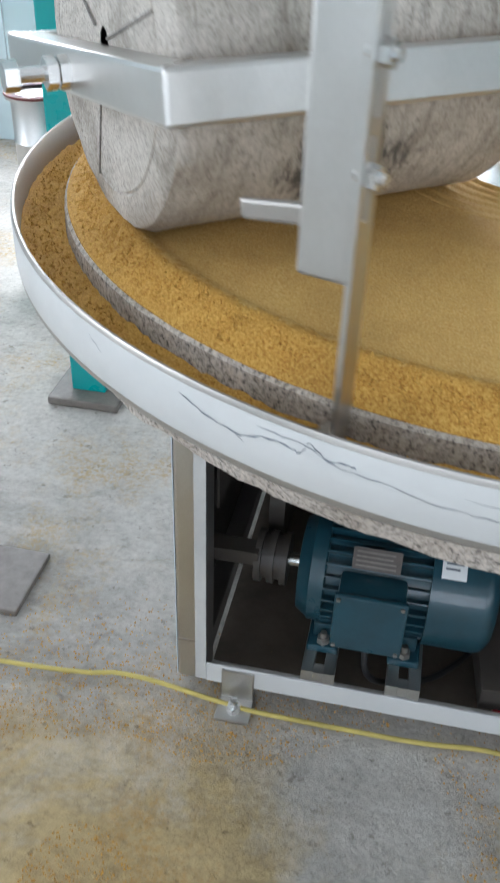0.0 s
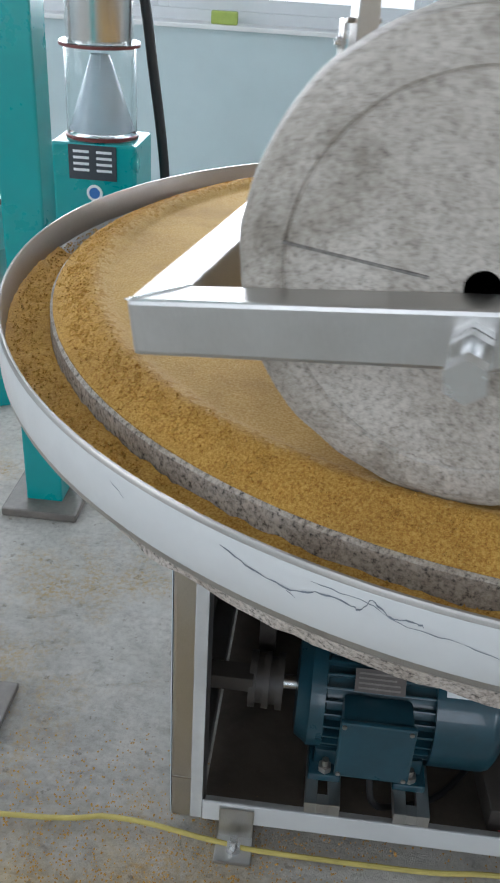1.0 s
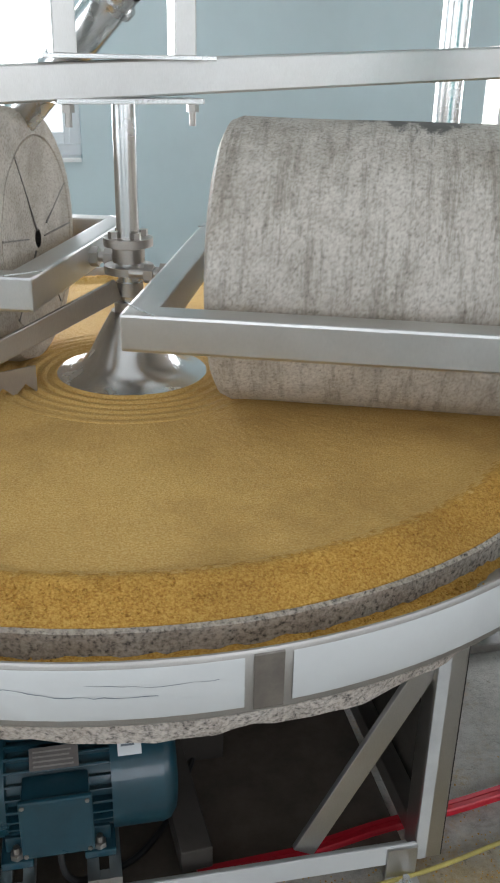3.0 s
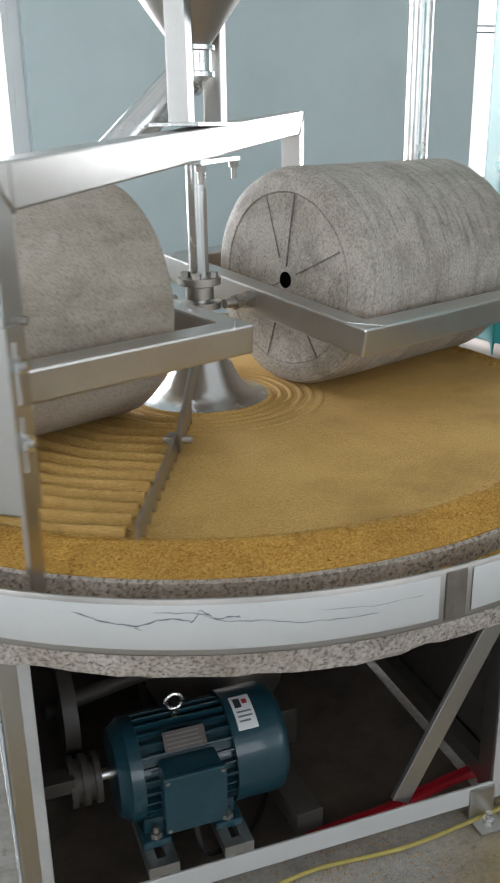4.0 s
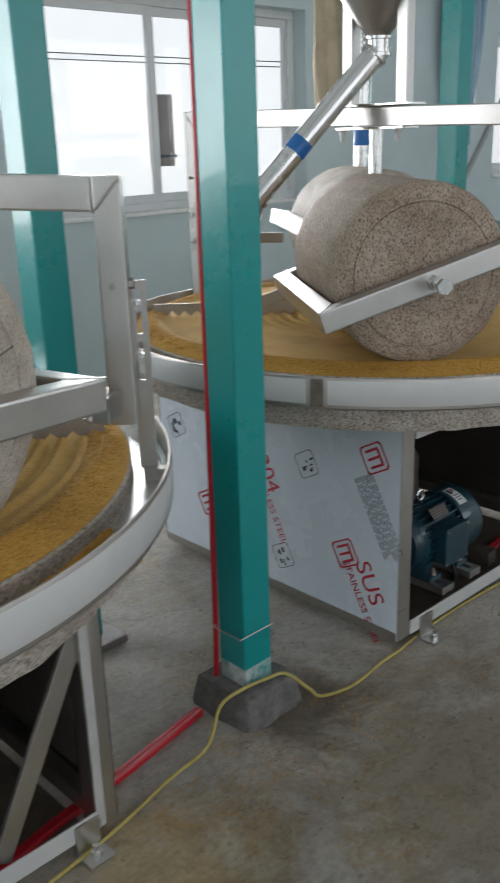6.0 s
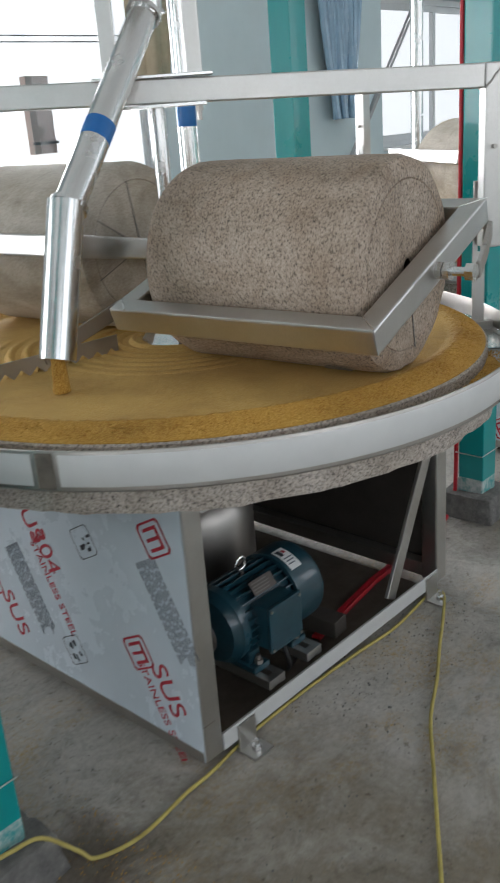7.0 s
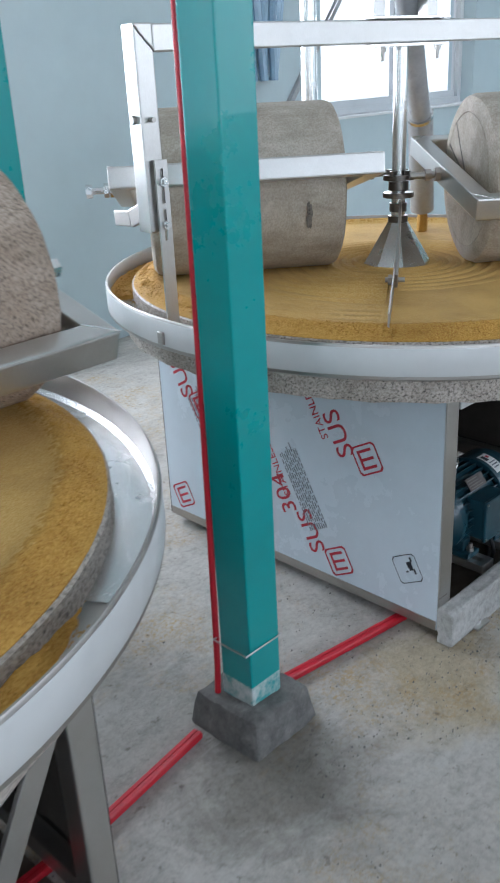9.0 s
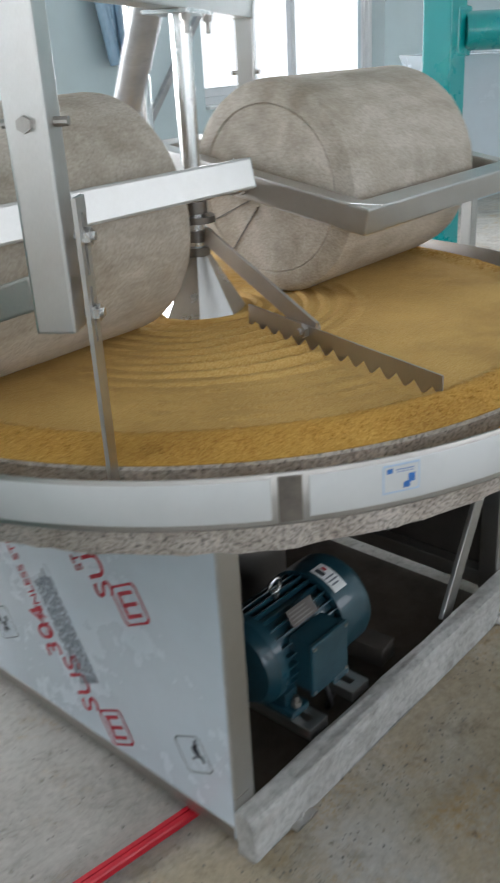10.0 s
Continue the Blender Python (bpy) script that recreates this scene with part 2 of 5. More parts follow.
k = Nodes("rendered_plinth", 0.92)
k.color(k.mix(1.0, k.ramp(k.noise(55, 6, 0.8), (0.3, (0.30, 0.295, 0.28)), (0.5, (0.48, 0.475, 0.455)), (0.72, (0.60, 0.595, 0.575))), k.ramp(k.noise(5, 6, 0.75, distort=0.6), (0.32, (0.62, 0.60, 0.57)), (0.55, (1, 1, 1))), "MULTIPLY"))
M["plinth"] = k.bump(k.mix(0.5, k.noise(60, 6, 0.85), k.noise(16, 5, 0.7)), 0.9, 0.010).m

k = Nodes("outdoor_glare")
k.b.inputs["Emission Color"].default_value = (0.95, 0.98, 1.0, 1)
k.b.inputs["Emission Strength"].default_value = 1.6
M["glare"] = k.color((0.8, 0.8, 0.8)).m

# ---- mesh helpers ----


def part(name, bm, material, parent=None, label="", smooth=False, at=None):
    """Links a bmesh as one mesh object, under a thing or a part where one is given."""
    me = bpy.data.meshes.new(name)
    bm.normal_update()
    bm.to_mesh(me)
    bm.free()
    for mt in material if isinstance(material, (list, tuple)) else (material,):
        me.materials.append(mt)
    if smooth:
        me.shade_smooth()
        me.set_sharp_from_angle(angle=radians(38))
    ob = new(name, me)
    ob.parent = parent
    if at is not None:
        ob.matrix_basis = at
    return tagged(ob, label) if label else ob


def thing(name, at, label, category, group="", kind=""):
    """An Empty at a thing's base, for its parts."""
    ob = new(name)
    ob.empty_display_size = 0.05
    ob.matrix_basis = at
    return tagged(ob, label, category, group, kind)


def box(bm, lo, hi, bevel=0.0, m=None):
    """A box from corner to corner, with rounded edges."""
    c = [(a + b) / 2 for a, b in zip(lo, hi)]
    s = [abs(b - a) for a, b in zip(lo, hi)]
    made = bmesh.ops.create_cube(bm, size=1.0)["verts"]
    bmesh.ops.transform(bm, verts=made, matrix=Matrix.Translation(c) @ Matrix.Diagonal((*s, 1)))
    if bevel:
        es = list({e for v in made for e in v.link_edges})
        made = bmesh.ops.bevel(bm, geom=es, offset=bevel, segments=2, affect="EDGES", profile=0.6)["verts"]
    if m is not None:
        bmesh.ops.transform(bm, verts=list({v for v in made}), matrix=m)
    return bm


def boxes(*items, bevel=0.003):
    bm = bmesh.new()
    for lo, hi in items:
        box(bm, lo, hi, bevel)
    return bm


def bar(bm, a, b, w, h, bevel=0.003, up=(0, 0, 1)):
    """A bar of section w by h from point a to point b."""
    a, b = Vector(a), Vector(b)
    d = (b - a).normalized()
    side = d.cross(Vector(up)).normalized()
    top = side.cross(d)
    m = Matrix((side, d, top)).transposed().to_4x4()
    m.translation = a
    tmp = bmesh.new()
    box(tmp, (-w / 2, 0, -h / 2), (w / 2, (b - a).length, h / 2), bevel)
    bmesh.ops.transform(tmp, verts=tmp.verts, matrix=m)
    me = bpy.data.meshes.new("tmp")
    tmp.to_mesh(me)
    tmp.free()
    bm.from_mesh(me)
    bpy.data.meshes.remove(me)
    return bm


def cyl(bm, a, b, r0, r1=None, seg=24, caps=True):
    """A round bar or cone from point a to point b."""
    a, b = Vector(a), Vector(b)
    r1 = r0 if r1 is None else r1
    q = (b - a).to_track_quat("Z", "Y").to_matrix().to_4x4()
    m = Matrix.Translation((a + b) / 2) @ q
    bmesh.ops.create_cone(bm, cap_ends=caps, segments=seg, radius1=r0, radius2=r1, depth=(b - a).length, matrix=m)
    return bm


def tube_path(bm, pts, r, seg=10):
    """A round cable or hose along points."""
    pts = [Vector(p) for p in pts]
    rings = []
    for i, p in enumerate(pts):
        d = (pts[min(i + 1, len(pts) - 1)] - pts[max(i - 1, 0)]).normalized()
        side = d.cross(Vector((0.12, 0.05, 1))).normalized()
        top = side.cross(d)
        rings.append([bm.verts.new(p + r * (math.cos(a) * side + math.sin(a) * top)) for a in (2 * math.pi * j / seg for j in range(seg))])
    for u, v in zip(rings, rings[1:]):
        for j in range(seg):
            bm.faces.new((u[j], u[(j + 1) % seg], v[(j + 1) % seg], v[j]))
    bm.faces.new(rings[0][::-1])
    bm.faces.new(rings[-1])
    return bm


def smooth_path(pts, n=6):
    """Points on a soft curve through the given ones."""
    p = [Vector(q) for q in pts]
    out = []
    for i in range(len(p) - 1):
        a, b, c, d = p[max(i - 1, 0)], p[i], p[i + 1], p[min(i + 2, len(p) - 1)]
        for j in range(n):
            t = j / n
            out.append(0.5 * (2 * b + (c - a) * t + (2 * a - 5 * b + 4 * c - d) * t * t + (3 * b - a - 3 * c + d) * t ** 3))
    return out + [p[-1]]


def lathe(profile, seg=96, a0=0.0, a1=360.0, wobble=None):
    """A turned shape about z, from (radius, height) points. wobble(r, z, angle) gives a shift of both."""
    bm = bmesh.new()
    full = abs(a1 - a0) >= 359.9
    n = seg if full else seg + 1
    cols = []
    for i in range(n):
        a = radians(a0 + (a1 - a0) * i / seg)
        col = []
        for r, z in profile:
            dr, dz = wobble(r, z, a) if wobble else (0, 0)
            col.append(bm.verts.new(((r + dr) * math.cos(a), (r + dr) * math.sin(a), z + dz)))
        cols.append(col)
    for i in range(seg):
        u, v = cols[i], cols[(i + 1) % n]
        for j in range(len(profile) - 1):
            bm.faces.new((u[j], v[j], v[j + 1], u[j + 1]))
    bmesh.ops.recalc_face_normals(bm, faces=bm.faces)
    return bm


def hexnut(bm, a, b, r):
    return cyl(bm, a, b, r, seg=6)


# ---- the room ----


def wall_with_openings(name, along, fixed, thick, span, height, openings, label):
    """A wall along x or y with openings (from, to, sill, head)."""
    bm = bmesh.new()

    def slab(u0, u1, z0, z1):
        if u1 - u0 < 0.01 or z1 - z0 < 0.01:
            return
        if along == "x":
            box(bm, (u0, fixed, z0), (u1, fixed + thick, z1))
        else:
            box(bm, (fixed, u0, z0), (fixed + thick, u1, z1))

    u = span[0]
    for a, b, s, hd in sorted(openings):
        slab(u, a, 0, height)
        slab(a, b, 0, s)
        slab(a, b, hd, height)
        u = b
    slab(u, span[1], 0, height)
    return tagged(part(name, bm, M["wall"]), label, "wall", kind="structure")


WZ = 1.0
WINDOWS = [(-3.0, -0.02, WZ, 2.25), (2.28, 4.47, 1.04, 2.25), (6.9, 8.85, 1.08, 2.25)]
FRONT_WINDOWS = [(wx - 1.3, wx + 1.3, 1.05, 2.95) for wx in (-2.6, 1.2, 5.0, 8.8)]
wall_with_openings("wall_back", "x", BACK, 0.24, (LEFT, RIGHT), TOP, WINDOWS, "pale blue plastered wall with white window openings")
wall_with_openings("wall_front", "x", FRONT, -0.24, (LEFT, RIGHT), TOP, FRONT_WINDOWS, "pale blue plastered wall with tall windows")
wall_with_openings("wall_left", "y", LEFT, -0.24, (FRONT - 0.24, BACK + 0.24), TOP, [(-2.8, -0.2, 0.95, 2.85)], "pale blue plastered side wall")
wall_with_openings("wall_right", "y", RIGHT, 0.24, (FRONT - 0.24, BACK + 0.24), TOP, [], "pale blue plastered end wall")

bm = bmesh.new()
bmesh.ops.create_grid(bm, x_segments=160, y_segments=80, size=0.5)
for v in bm.verts:
    v.co.x, v.co.y = 3.0 + v.co.x * 17.0, -1.2 + v.co.y * 9.0
    v.co.z = 0.004 * (noise.noise(v.co * 1.7) + 0.5 * noise.noise(v.co * 6.0)) - 0.004
tagged(part("floor", bm, M["floor"], smooth=True), "grey dusty concrete floor with spilled yellow meal", "floor", kind="structure")
tagged(part("ceiling", boxes(((LEFT - 0.3, FRONT - 0.3, TOP), (RIGHT + 0.3, BACK + 0.3, TOP + 0.15)), bevel=0), M["white"]), "plain white ceiling", "ceiling", kind="structure")


def window(name, x0, x1, z0, z1, y, inward, mullions):
    """A sliding plastic window: frame, sashes, panes, sill."""
    win = thing(name, Matrix.Translation((0, y, 0)), "white plastic sliding window in a plastered reveal", "window", kind="structure")
    d = 0.14 * inward
    w = 0.05
    part("window_frame", boxes(((x0, d - 0.03, z0), (x1, d + 0.03, z0 + w)), ((x0, d - 0.03, z1 - w), (x1, d + 0.03, z1)),
                               ((x0, d - 0.03, z0 + w), (x0 + w, d + 0.03, z1 - w)), ((x1 - w, d - 0.03, z0 + w), (x1, d + 0.03, z1 - w)), bevel=0.004), M["pvc_white"], win)
    edges = [x0 + w] + mullions + [x1 - w]
    for i, (a, b) in enumerate(zip(edges, edges[1:])):
        o = d + (0.012 if i % 2 else -0.012)
        part("sash", boxes(((a - 0.02, o - 0.012, z0 + w), (a + 0.025, o + 0.012, z1 - w)), ((b - 0.025, o - 0.012, z0 + w), (b + 0.02, o + 0.012, z1 - w)),
                           ((a + 0.025, o - 0.012, z0 + w), (b - 0.025, o + 0.012, z0 + w + 0.05)), ((a + 0.025, o - 0.012, z1 - w - 0.05), (b - 0.025, o + 0.012, z1 - w)), bevel=0.003), M["pvc_white"], win)
        pane = part("pane", boxes(((a + 0.02, o - 0.003, z0 + w + 0.04), (b - 0.02, o + 0.003, z1 - w - 0.04)), bevel=0), M["glass"], win)
        pane.visible_shadow = False
    part("window_sill", boxes(((x0 + 0.004, -0.035 * inward if inward > 0 else -0.2, z0 - 0.012), (x1 - 0.004, 0.2 if inward > 0 else 0.035, z0 + 0.006)), bevel=0.003), M["white"], win)
    return win


window("window_1", -3.0, -0.02, WZ, 2.25, BACK, 1, [-2.1, -1.15])
window("window_2", 2.28, 4.47, 1.04, 2.25, BACK, 1, [3.24])
window("window_3", 6.9, 8.85, 1.08, 2.25, BACK, 1, [7.92])
for i, (a, b, s, hd) in enumerate(FRONT_WINDOWS):
    window("window_%d" % (i + 4), a, b, s, hd, FRONT, -1, [(a + b) / 2])

part_glare = boxes(((LEFT - 9, 6.80, -0.5), (RIGHT + 11, 6.85, 7.0)), bevel=0)
tagged(part("backdrop", part_glare, M["glare"]), "overexposed bright outdoor daylight beyond the windows", "backdrop", kind="structure")
far = thing("outbuilding_window", Matrix.Translation((6.62, 6.80, 1.58)), "dull tan window in a bright wall outdoors", "window", kind="structure")
part("recess", boxes(((-0.15, -0.10, -0.40), (0.15, 0.0, 0.40)), bevel=0.004), M["far_tan"], far)
part("sill", boxes(((-0.16, -0.14, -0.30), (0.16, -0.10, -0.27)), bevel=0.003), M["concrete"], far)
for z in (2.29, 2.35):
    wire = tube_path(bmesh.new(), smooth_path([(0.0, 6.5, z + 0.08), (3.0, 6.5, z + 0.01), (6.0, 6.5, z), (12.0, 6.5, z + 0.06)]), 0.007, 6)
    tagged(part("overhead_wire", wire, M["black"], smooth=True), "thin dark wire strung outdoors", "wire", "overhead wires", kind="structure")
tagged(part("ground", boxes(((-40, -40, -0.25), (40, 40, -0.06)), bevel=0), M["concrete"]), "pale concrete yard around the building", "ground", kind="structure")

# ---- the mills ----
RIM_Z = 0.863                  # lip of the trough
BED_R, BED_Z, BED_LOW = 0.838, 0.846, 0.700
MEAL_Z = 0.859                 # rolled meal on the bed
OVAL = Matrix.Diagonal((0.96, 1.0, 1.0, 1.0))   # beds and troughs are a little narrower along the row
ROTOR_MEAL = 0.876             # the same level in a rotor's own space
AXLE_Z, ROLL_R = 1.115, 0.24


def rough_edge(r, z, a):
    """Chipped stone: the lower, broken side of the bed wanders most."""
    p = Vector((math.cos(a) * 3, math.sin(a) * 3, z * 9))
    k = 0.010 if z < 0.78 else 0.0015
    n = noise.noise(p * 2.1) + 0.6 * noise.noise(p * 6.3) + 0.5 * noise.noise(p * 17)
    return (k * n, 0.6 * k * noise.noise(p * 5 + Vector((9, 1, 4))) if z < 0.74 else 0.0)


def meal_profile():
    pts = [(0.09, 0.851)]
    r = 0.10
    while r < 0.831:
        if r < 0.735:
            z = MEAL_Z
        elif r < 0.772:
            z = MEAL_Z + 0.014 * math.sin((r - 0.735) / 0.037 * math.pi / 2)
        else:
            z = MEAL_Z + 0.014 - 0.0245 * ((r - 0.772) / 0.060) ** 1.15
        pts.append((r, z))
        r += 0.007
    return pts + [(0.833, 0.8475), (0.8335, 0.843)]


def meal_wobble(seed):
    def f(r, z, a):
        p = Vector((r * math.cos(a), r * math.sin(a), seed))
        edge = max(0.0, min(1.0, (r - 0.70) / 0.06))
        lump = 0.0012 * noise.noise(p * 26) + 0.0012 * noise.noise(p * 75) + 0.0013 * random.uniform(-1, 1)
        flat = 0.0010 * noise.noise(p * 9) + 0.0006 * random.uniform(-1, 1)
        swell = 0.0025 * noise.noise(Vector((math.cos(a) * 1.6, math.sin(a) * 1.6, seed)))
        if r > 0.826:
            edge *= 0.3
        return (edge * 0.002 * noise.noise(p * 34 + Vector((4, 4, 4))), edge * (lump + swell) + (1 - edge) * flat)
    return f


def letters(text, size, material, parent, at, name="lettering"):
    """Flat printed words, a hair above their sheet."""
    cu = bpy.data.curves.new("words", "FONT")
    cu.body, cu.size, cu.extrude, cu.align_x, cu.align_y = text, size, 0.0004, "CENTER", "CENTER"
    tmp = bpy.data.objects.new("words", cu)
    scene.collection.objects.link(tmp)
    me = bpy.data.meshes.new_from_object(tmp.evaluated_get(bpy.context.evaluated_depsgraph_get()))
    bpy.data.objects.remove(tmp)
    bpy.data.curves.remove(cu)
    me.name = name
    me.materials.clear()
    me.materials.append(material)
    ob = new(name, me)
    ob.parent, ob.matrix_basis = parent, at
    return ob


def outline(bm, w, h, t, r=0.008):
    """A flat rectangular ring with cut corners in the x-y plane."""
    rings = []
    for k in (0.0, t):
        x, y, c = w / 2 - k, h / 2 - k, r
        rings.append([bm.verts.new((u, v, 0.0006)) for u, v in ((x - c, -y), (x, -y + c), (x, y - c), (x - c, y), (-x + c, y), (-x, y - c), (-x, -y + c), (-x + c, -y))])
    for i in range(8):
        j = (i + 1) % 8
        bm.faces.new((rings[0][i], rings[0][j], rings[1][j], rings[1][i]))
    return bm


def print_mark(kind, y, z, turn, panel):
    """One printed mark on a side panel that faces -x. turn: degrees in the panel's plane."""
    base = pose(-0.0022, y, z) @ pose(0, 0, 0, 90, 0, -90) @ pose(0, 0, 0, 0, 0, turn)
    if kind == "SUS":
        letters("SUS", 0.085, M["ink_red"], panel, base)
    elif kind == "304":
        letters("304", 0.085, M["ink_red"], panel, base)
    elif kind == "STAINLESS STEEL":
        letters("STAINLESS STEEL", 0.036, M["ink_red"], panel, base)
    elif kind == "logo":
        bm = outline(bmesh.new(), 0.085, 0.085, 0.005)
        part("printed_mark", bm, M["ink_red"], panel, at=base)
        for lo, hi in (((-0.028, -0.024), (-0.020, 0.018)), ((-0.004, -0.024), (0.004, 0.018)), ((0.020, -0.024), (0.028, 0.018)), ((-0.028, 0.018), (0.028, 0.026))):
            part("printed_bar", boxes(((*lo, 0), (*hi, 0.0007)), bevel=0), M["ink_red"], panel, at=base)
    elif kind == "icon":
        bm = outline(bmesh.new(), 0.08, 0.08, 0.0022)
        for _ in range(7):
            a, c = random.uniform(-0.026, 0.018), random.uniform(-0.03, 0.02)
            part("printed_bar", boxes(((a, c, 0), (a + random.uniform(0.004, 0.02), c + random.uniform(0.004, 0.016), 0.0006)), bevel=0), M["ink_dark"], panel, at=base)
        part("printed_mark", bm, M["ink_dark"], panel, at=base)
    elif kind == "small":
        bm = bmesh.new()
        for i in range(9):
            x = -0.12
            while x < 0.12:
                w = random.uniform(0.01, 0.03)
                box(bm, (x, 0.034 - i * 0.0085, 0), (x + w, 0.0375 - i * 0.0085, 0.0006))
                x += w + 0.006
        part("small_print", bm, M["ink_grey"], panel, at=base)


def mill_base(at, marks, film_joint, plinth, seed, label, h):
    """The standing part of a mill: square frame, panels, granite bed, steel trough, meal."""
    mill = thing("stone_mill", at, label, "grain mill", "stone mills in a row")
    leg = boxes(((0, 0, 0.03), (0.055, 0.055, 0.70)), bevel=0.006)
    legs = [part("leg", leg, M["steel"], mill, at=Matrix.Translation((-h, -h, 0)))]
    for x, y in ((h - 0.055, -h), (-h, h - 0.055), (h - 0.055, h - 0.055)):
        o = new("leg", legs[0].data)
        o.parent, o.matrix_basis = mill, Matrix.Translation((x, y, 0))
    for x, w in ((-h + 0.034, 0.020), (h - 0.054, 0.022)) if seed == 1 else ():
        part("film_strip", boxes(((x, -h - 0.0018, 0.034), (x + w, -h - 0.0003, 0.69)), bevel=0), M["leg_film"], mill, "pale protective film on the leg")
    seam = boxes(((0.0008, -0.0012, 0.128), (0.036, 0.004, 0.131)), bevel=0)
    part("weld_seam", seam, M["steel_dull"], legs[0])
    for z0, z1 in ((0.034, 0.080), (0.645, 0.695)):
        part("front_rail", boxes(((-h + 0.055, -h - 0.004, z0), (h - 0.055, -h + 0.001, z1)), ((-h + 0.055, -h + 0.0012, z0), (h - 0.055, -h + 0.042, z0 + 0.005)), bevel=0.0015), M["film"], mill, "film-covered stainless angle rail")
        part("rear_rail", boxes(((-h + 0.055, h - 0.05, z0), (h - 0.055, h - 0.01, z1)), bevel=0.004), M["steel"], mill)
        for s in (-1, 1):
            part("side_rail", boxes(((s * (h - 0.028) - 0.02, -h + 0.055, z0), (s * (h - 0.028) + 0.02, h - 0.055, z1)), bevel=0.004), M["steel"], mill)
    brace = bmesh.new()
    bar(brace, (0.25, -h + 0.020, 0.078), (0.485, -h + 0.020, 0.53), 0.012, 0.044, 0.002)
    part("brace", brace, M["steel"], mill)
    # closed sides
    left = part("side_panel", boxes(((-0.0015, -h + 0.004, 0.03), (0.0, h - 0.004, 0.698)), bevel=0), M["panel"], mill,
                "blue-white film-covered stainless panel printed with red marks", at=Matrix.Translation((-h - 0.001, 0, 0)))
    for m in marks:
        print_mark(*m, left)
    part("kick_strip", boxes(((-0.003, -h + 0.006, 0.03), (-0.0018, h - 0.006, 0.058)), bevel=0), M["steel_dull"], left)
    # right and rear panels coloured as dark as the shaded interior
    part("side_panel", boxes(((h + 0.001, -h + 0.004, 0.03), (h + 0.0025, h - 0.004, 0.698)), bevel=0), M["shaded_sheet"], mill)
    part("rear_panel", boxes(((-h, h + 0.001, 0.03), (h, h + 0.0025, 0.698)), bevel=0), M["shaded_sheet"], mill)
    # added thin sheet that darkens the floor like the shade under the mill
    part("drip_tray", boxes(((-h + 0.05, -h + 0.046, -0.006), (h - 0.05, h - 0.05, 0.003)), bevel=0), M["oily_dirt"], mill, "dark brown sheet painted as shaded floor under the mill")
    # added inner sheet, dark to hold the shade behind the left panel
    part("shade_liner", boxes(((-h + 0.002, -h + 0.056, 0.03), (-h + 0.006, h - 0.056, 0.695)), bevel=0), M["shaded_sheet"], mill)
    for x in (-0.405, 0.437):
        foot = part("foot_bracket", boxes(((-0.032, -0.055, 0.0), (0.032, 0.012, 0.006)), ((-0.03, -0.004, 0.004), (0.03, 0.003, 0.075)), bevel=0.002), M["steel"], mill, at=Matrix.Translation((x, -h - 0.006, 0)))
        b = cyl(bmesh.new(), (0, -0.03, 0.0), (0, -0.03, 0.034), 0.007, seg=12)
        hexnut(b, (0, -0.03, 0.006), (0, -0.03, 0.018), 0.013)
        part("anchor_bolt", b, M["steel_bright"], foot)
    # bed and trough
    part("granite_bed", lathe([(0.0, BED_LOW + 0.03), (0.55, BED_LOW + 0.004), (0.80, BED_LOW), (0.858, BED_LOW + 0.008), (0.866, BED_LOW + 0.035), (0.866, 0.776), (0.842, 0.80), (BED_R, 0.81), (BED_R, BED_Z - 0.004), (BED_R - 0.004, BED_Z), (0.0, BED_Z)], 220, wobble=rough_edge), M["bed_granite"], mill, "thick speckled granite bed with a broken lower edge", True, at=OVAL)
    tr = part("trough", lathe([(0.8385, 0.803), (0.90, 0.803), (0.909, 0.812), (0.9115, RIM_Z - 0.003), (0.9135, RIM_Z), (0.9165, RIM_Z), (0.9185, RIM_Z - 0.003), (0.9185, 0.784), (0.915, 0.780), (0.845, 0.780)], 200), M["steel_dull"], mill, "round stainless trough with a rolled lip", True, at=OVAL)
    gap = 1.75
    for a0, a1 in ((film_joint - 118, film_joint - gap), (film_joint + gap, film_joint + 118), (film_joint + 118 + 2 * gap, film_joint + 242 - 2 * gap)):
        part("film_strip", lathe([(0.9188, 0.7915), (0.9198, 0.793), (0.9198, 0.8545), (0.9188, 0.856)], 90, a0, a1), M["film"], tr, "white protective film, scratched", True)
    part("trough_floor", lathe([(0.8388, 0.8036), (0.8392, 0.8052), (0.900, 0.8052), (0.9105, 0.8145)], 60, -57, 51), M["steel_bright"], tr, "bare bright steel channel, swept clean", True)
    part("joint_strap", lathe([(0.9188, 0.786), (0.9200, 0.788), (0.9200, 0.857), (0.9188, 0.859)], 6, film_joint - 1.1, film_joint + 1.1), M["joint"], tr, "brown stained lap joint")
    random.seed(seed)
    bm = lathe(meal_profile(), 640, wobble=meal_wobble(seed))
    for f in bm.faces:
        f.material_index = int(f.calc_center_median().to_2d().length > 0.757 + random.uniform(-0.012, 0.012))
    part("meal_layer", bm, (M["grits_flat"], M["grits"]), mill, "thin flat layer of rolled yellow maize meal", True, at=OVAL)

    def drift(r, z, a):
        n = noise.noise(Vector((math.cos(a) * 2.2, math.sin(a) * 2.2, seed * 3.1)))
        edge = math.cos(a + 0.06) + 0.10 * noise.noise(Vector((a * 3, r * 60, seed))) + (r - 0.845) * 3.0
        low = -0.042 * max(0.0, min(1.0, (edge - 0.50) / 0.24)) - (0.020 if math.cos(a - 2.75) > 0.965 else 0.0)
        p = Vector((r * math.cos(a), r * math.sin(a), seed))
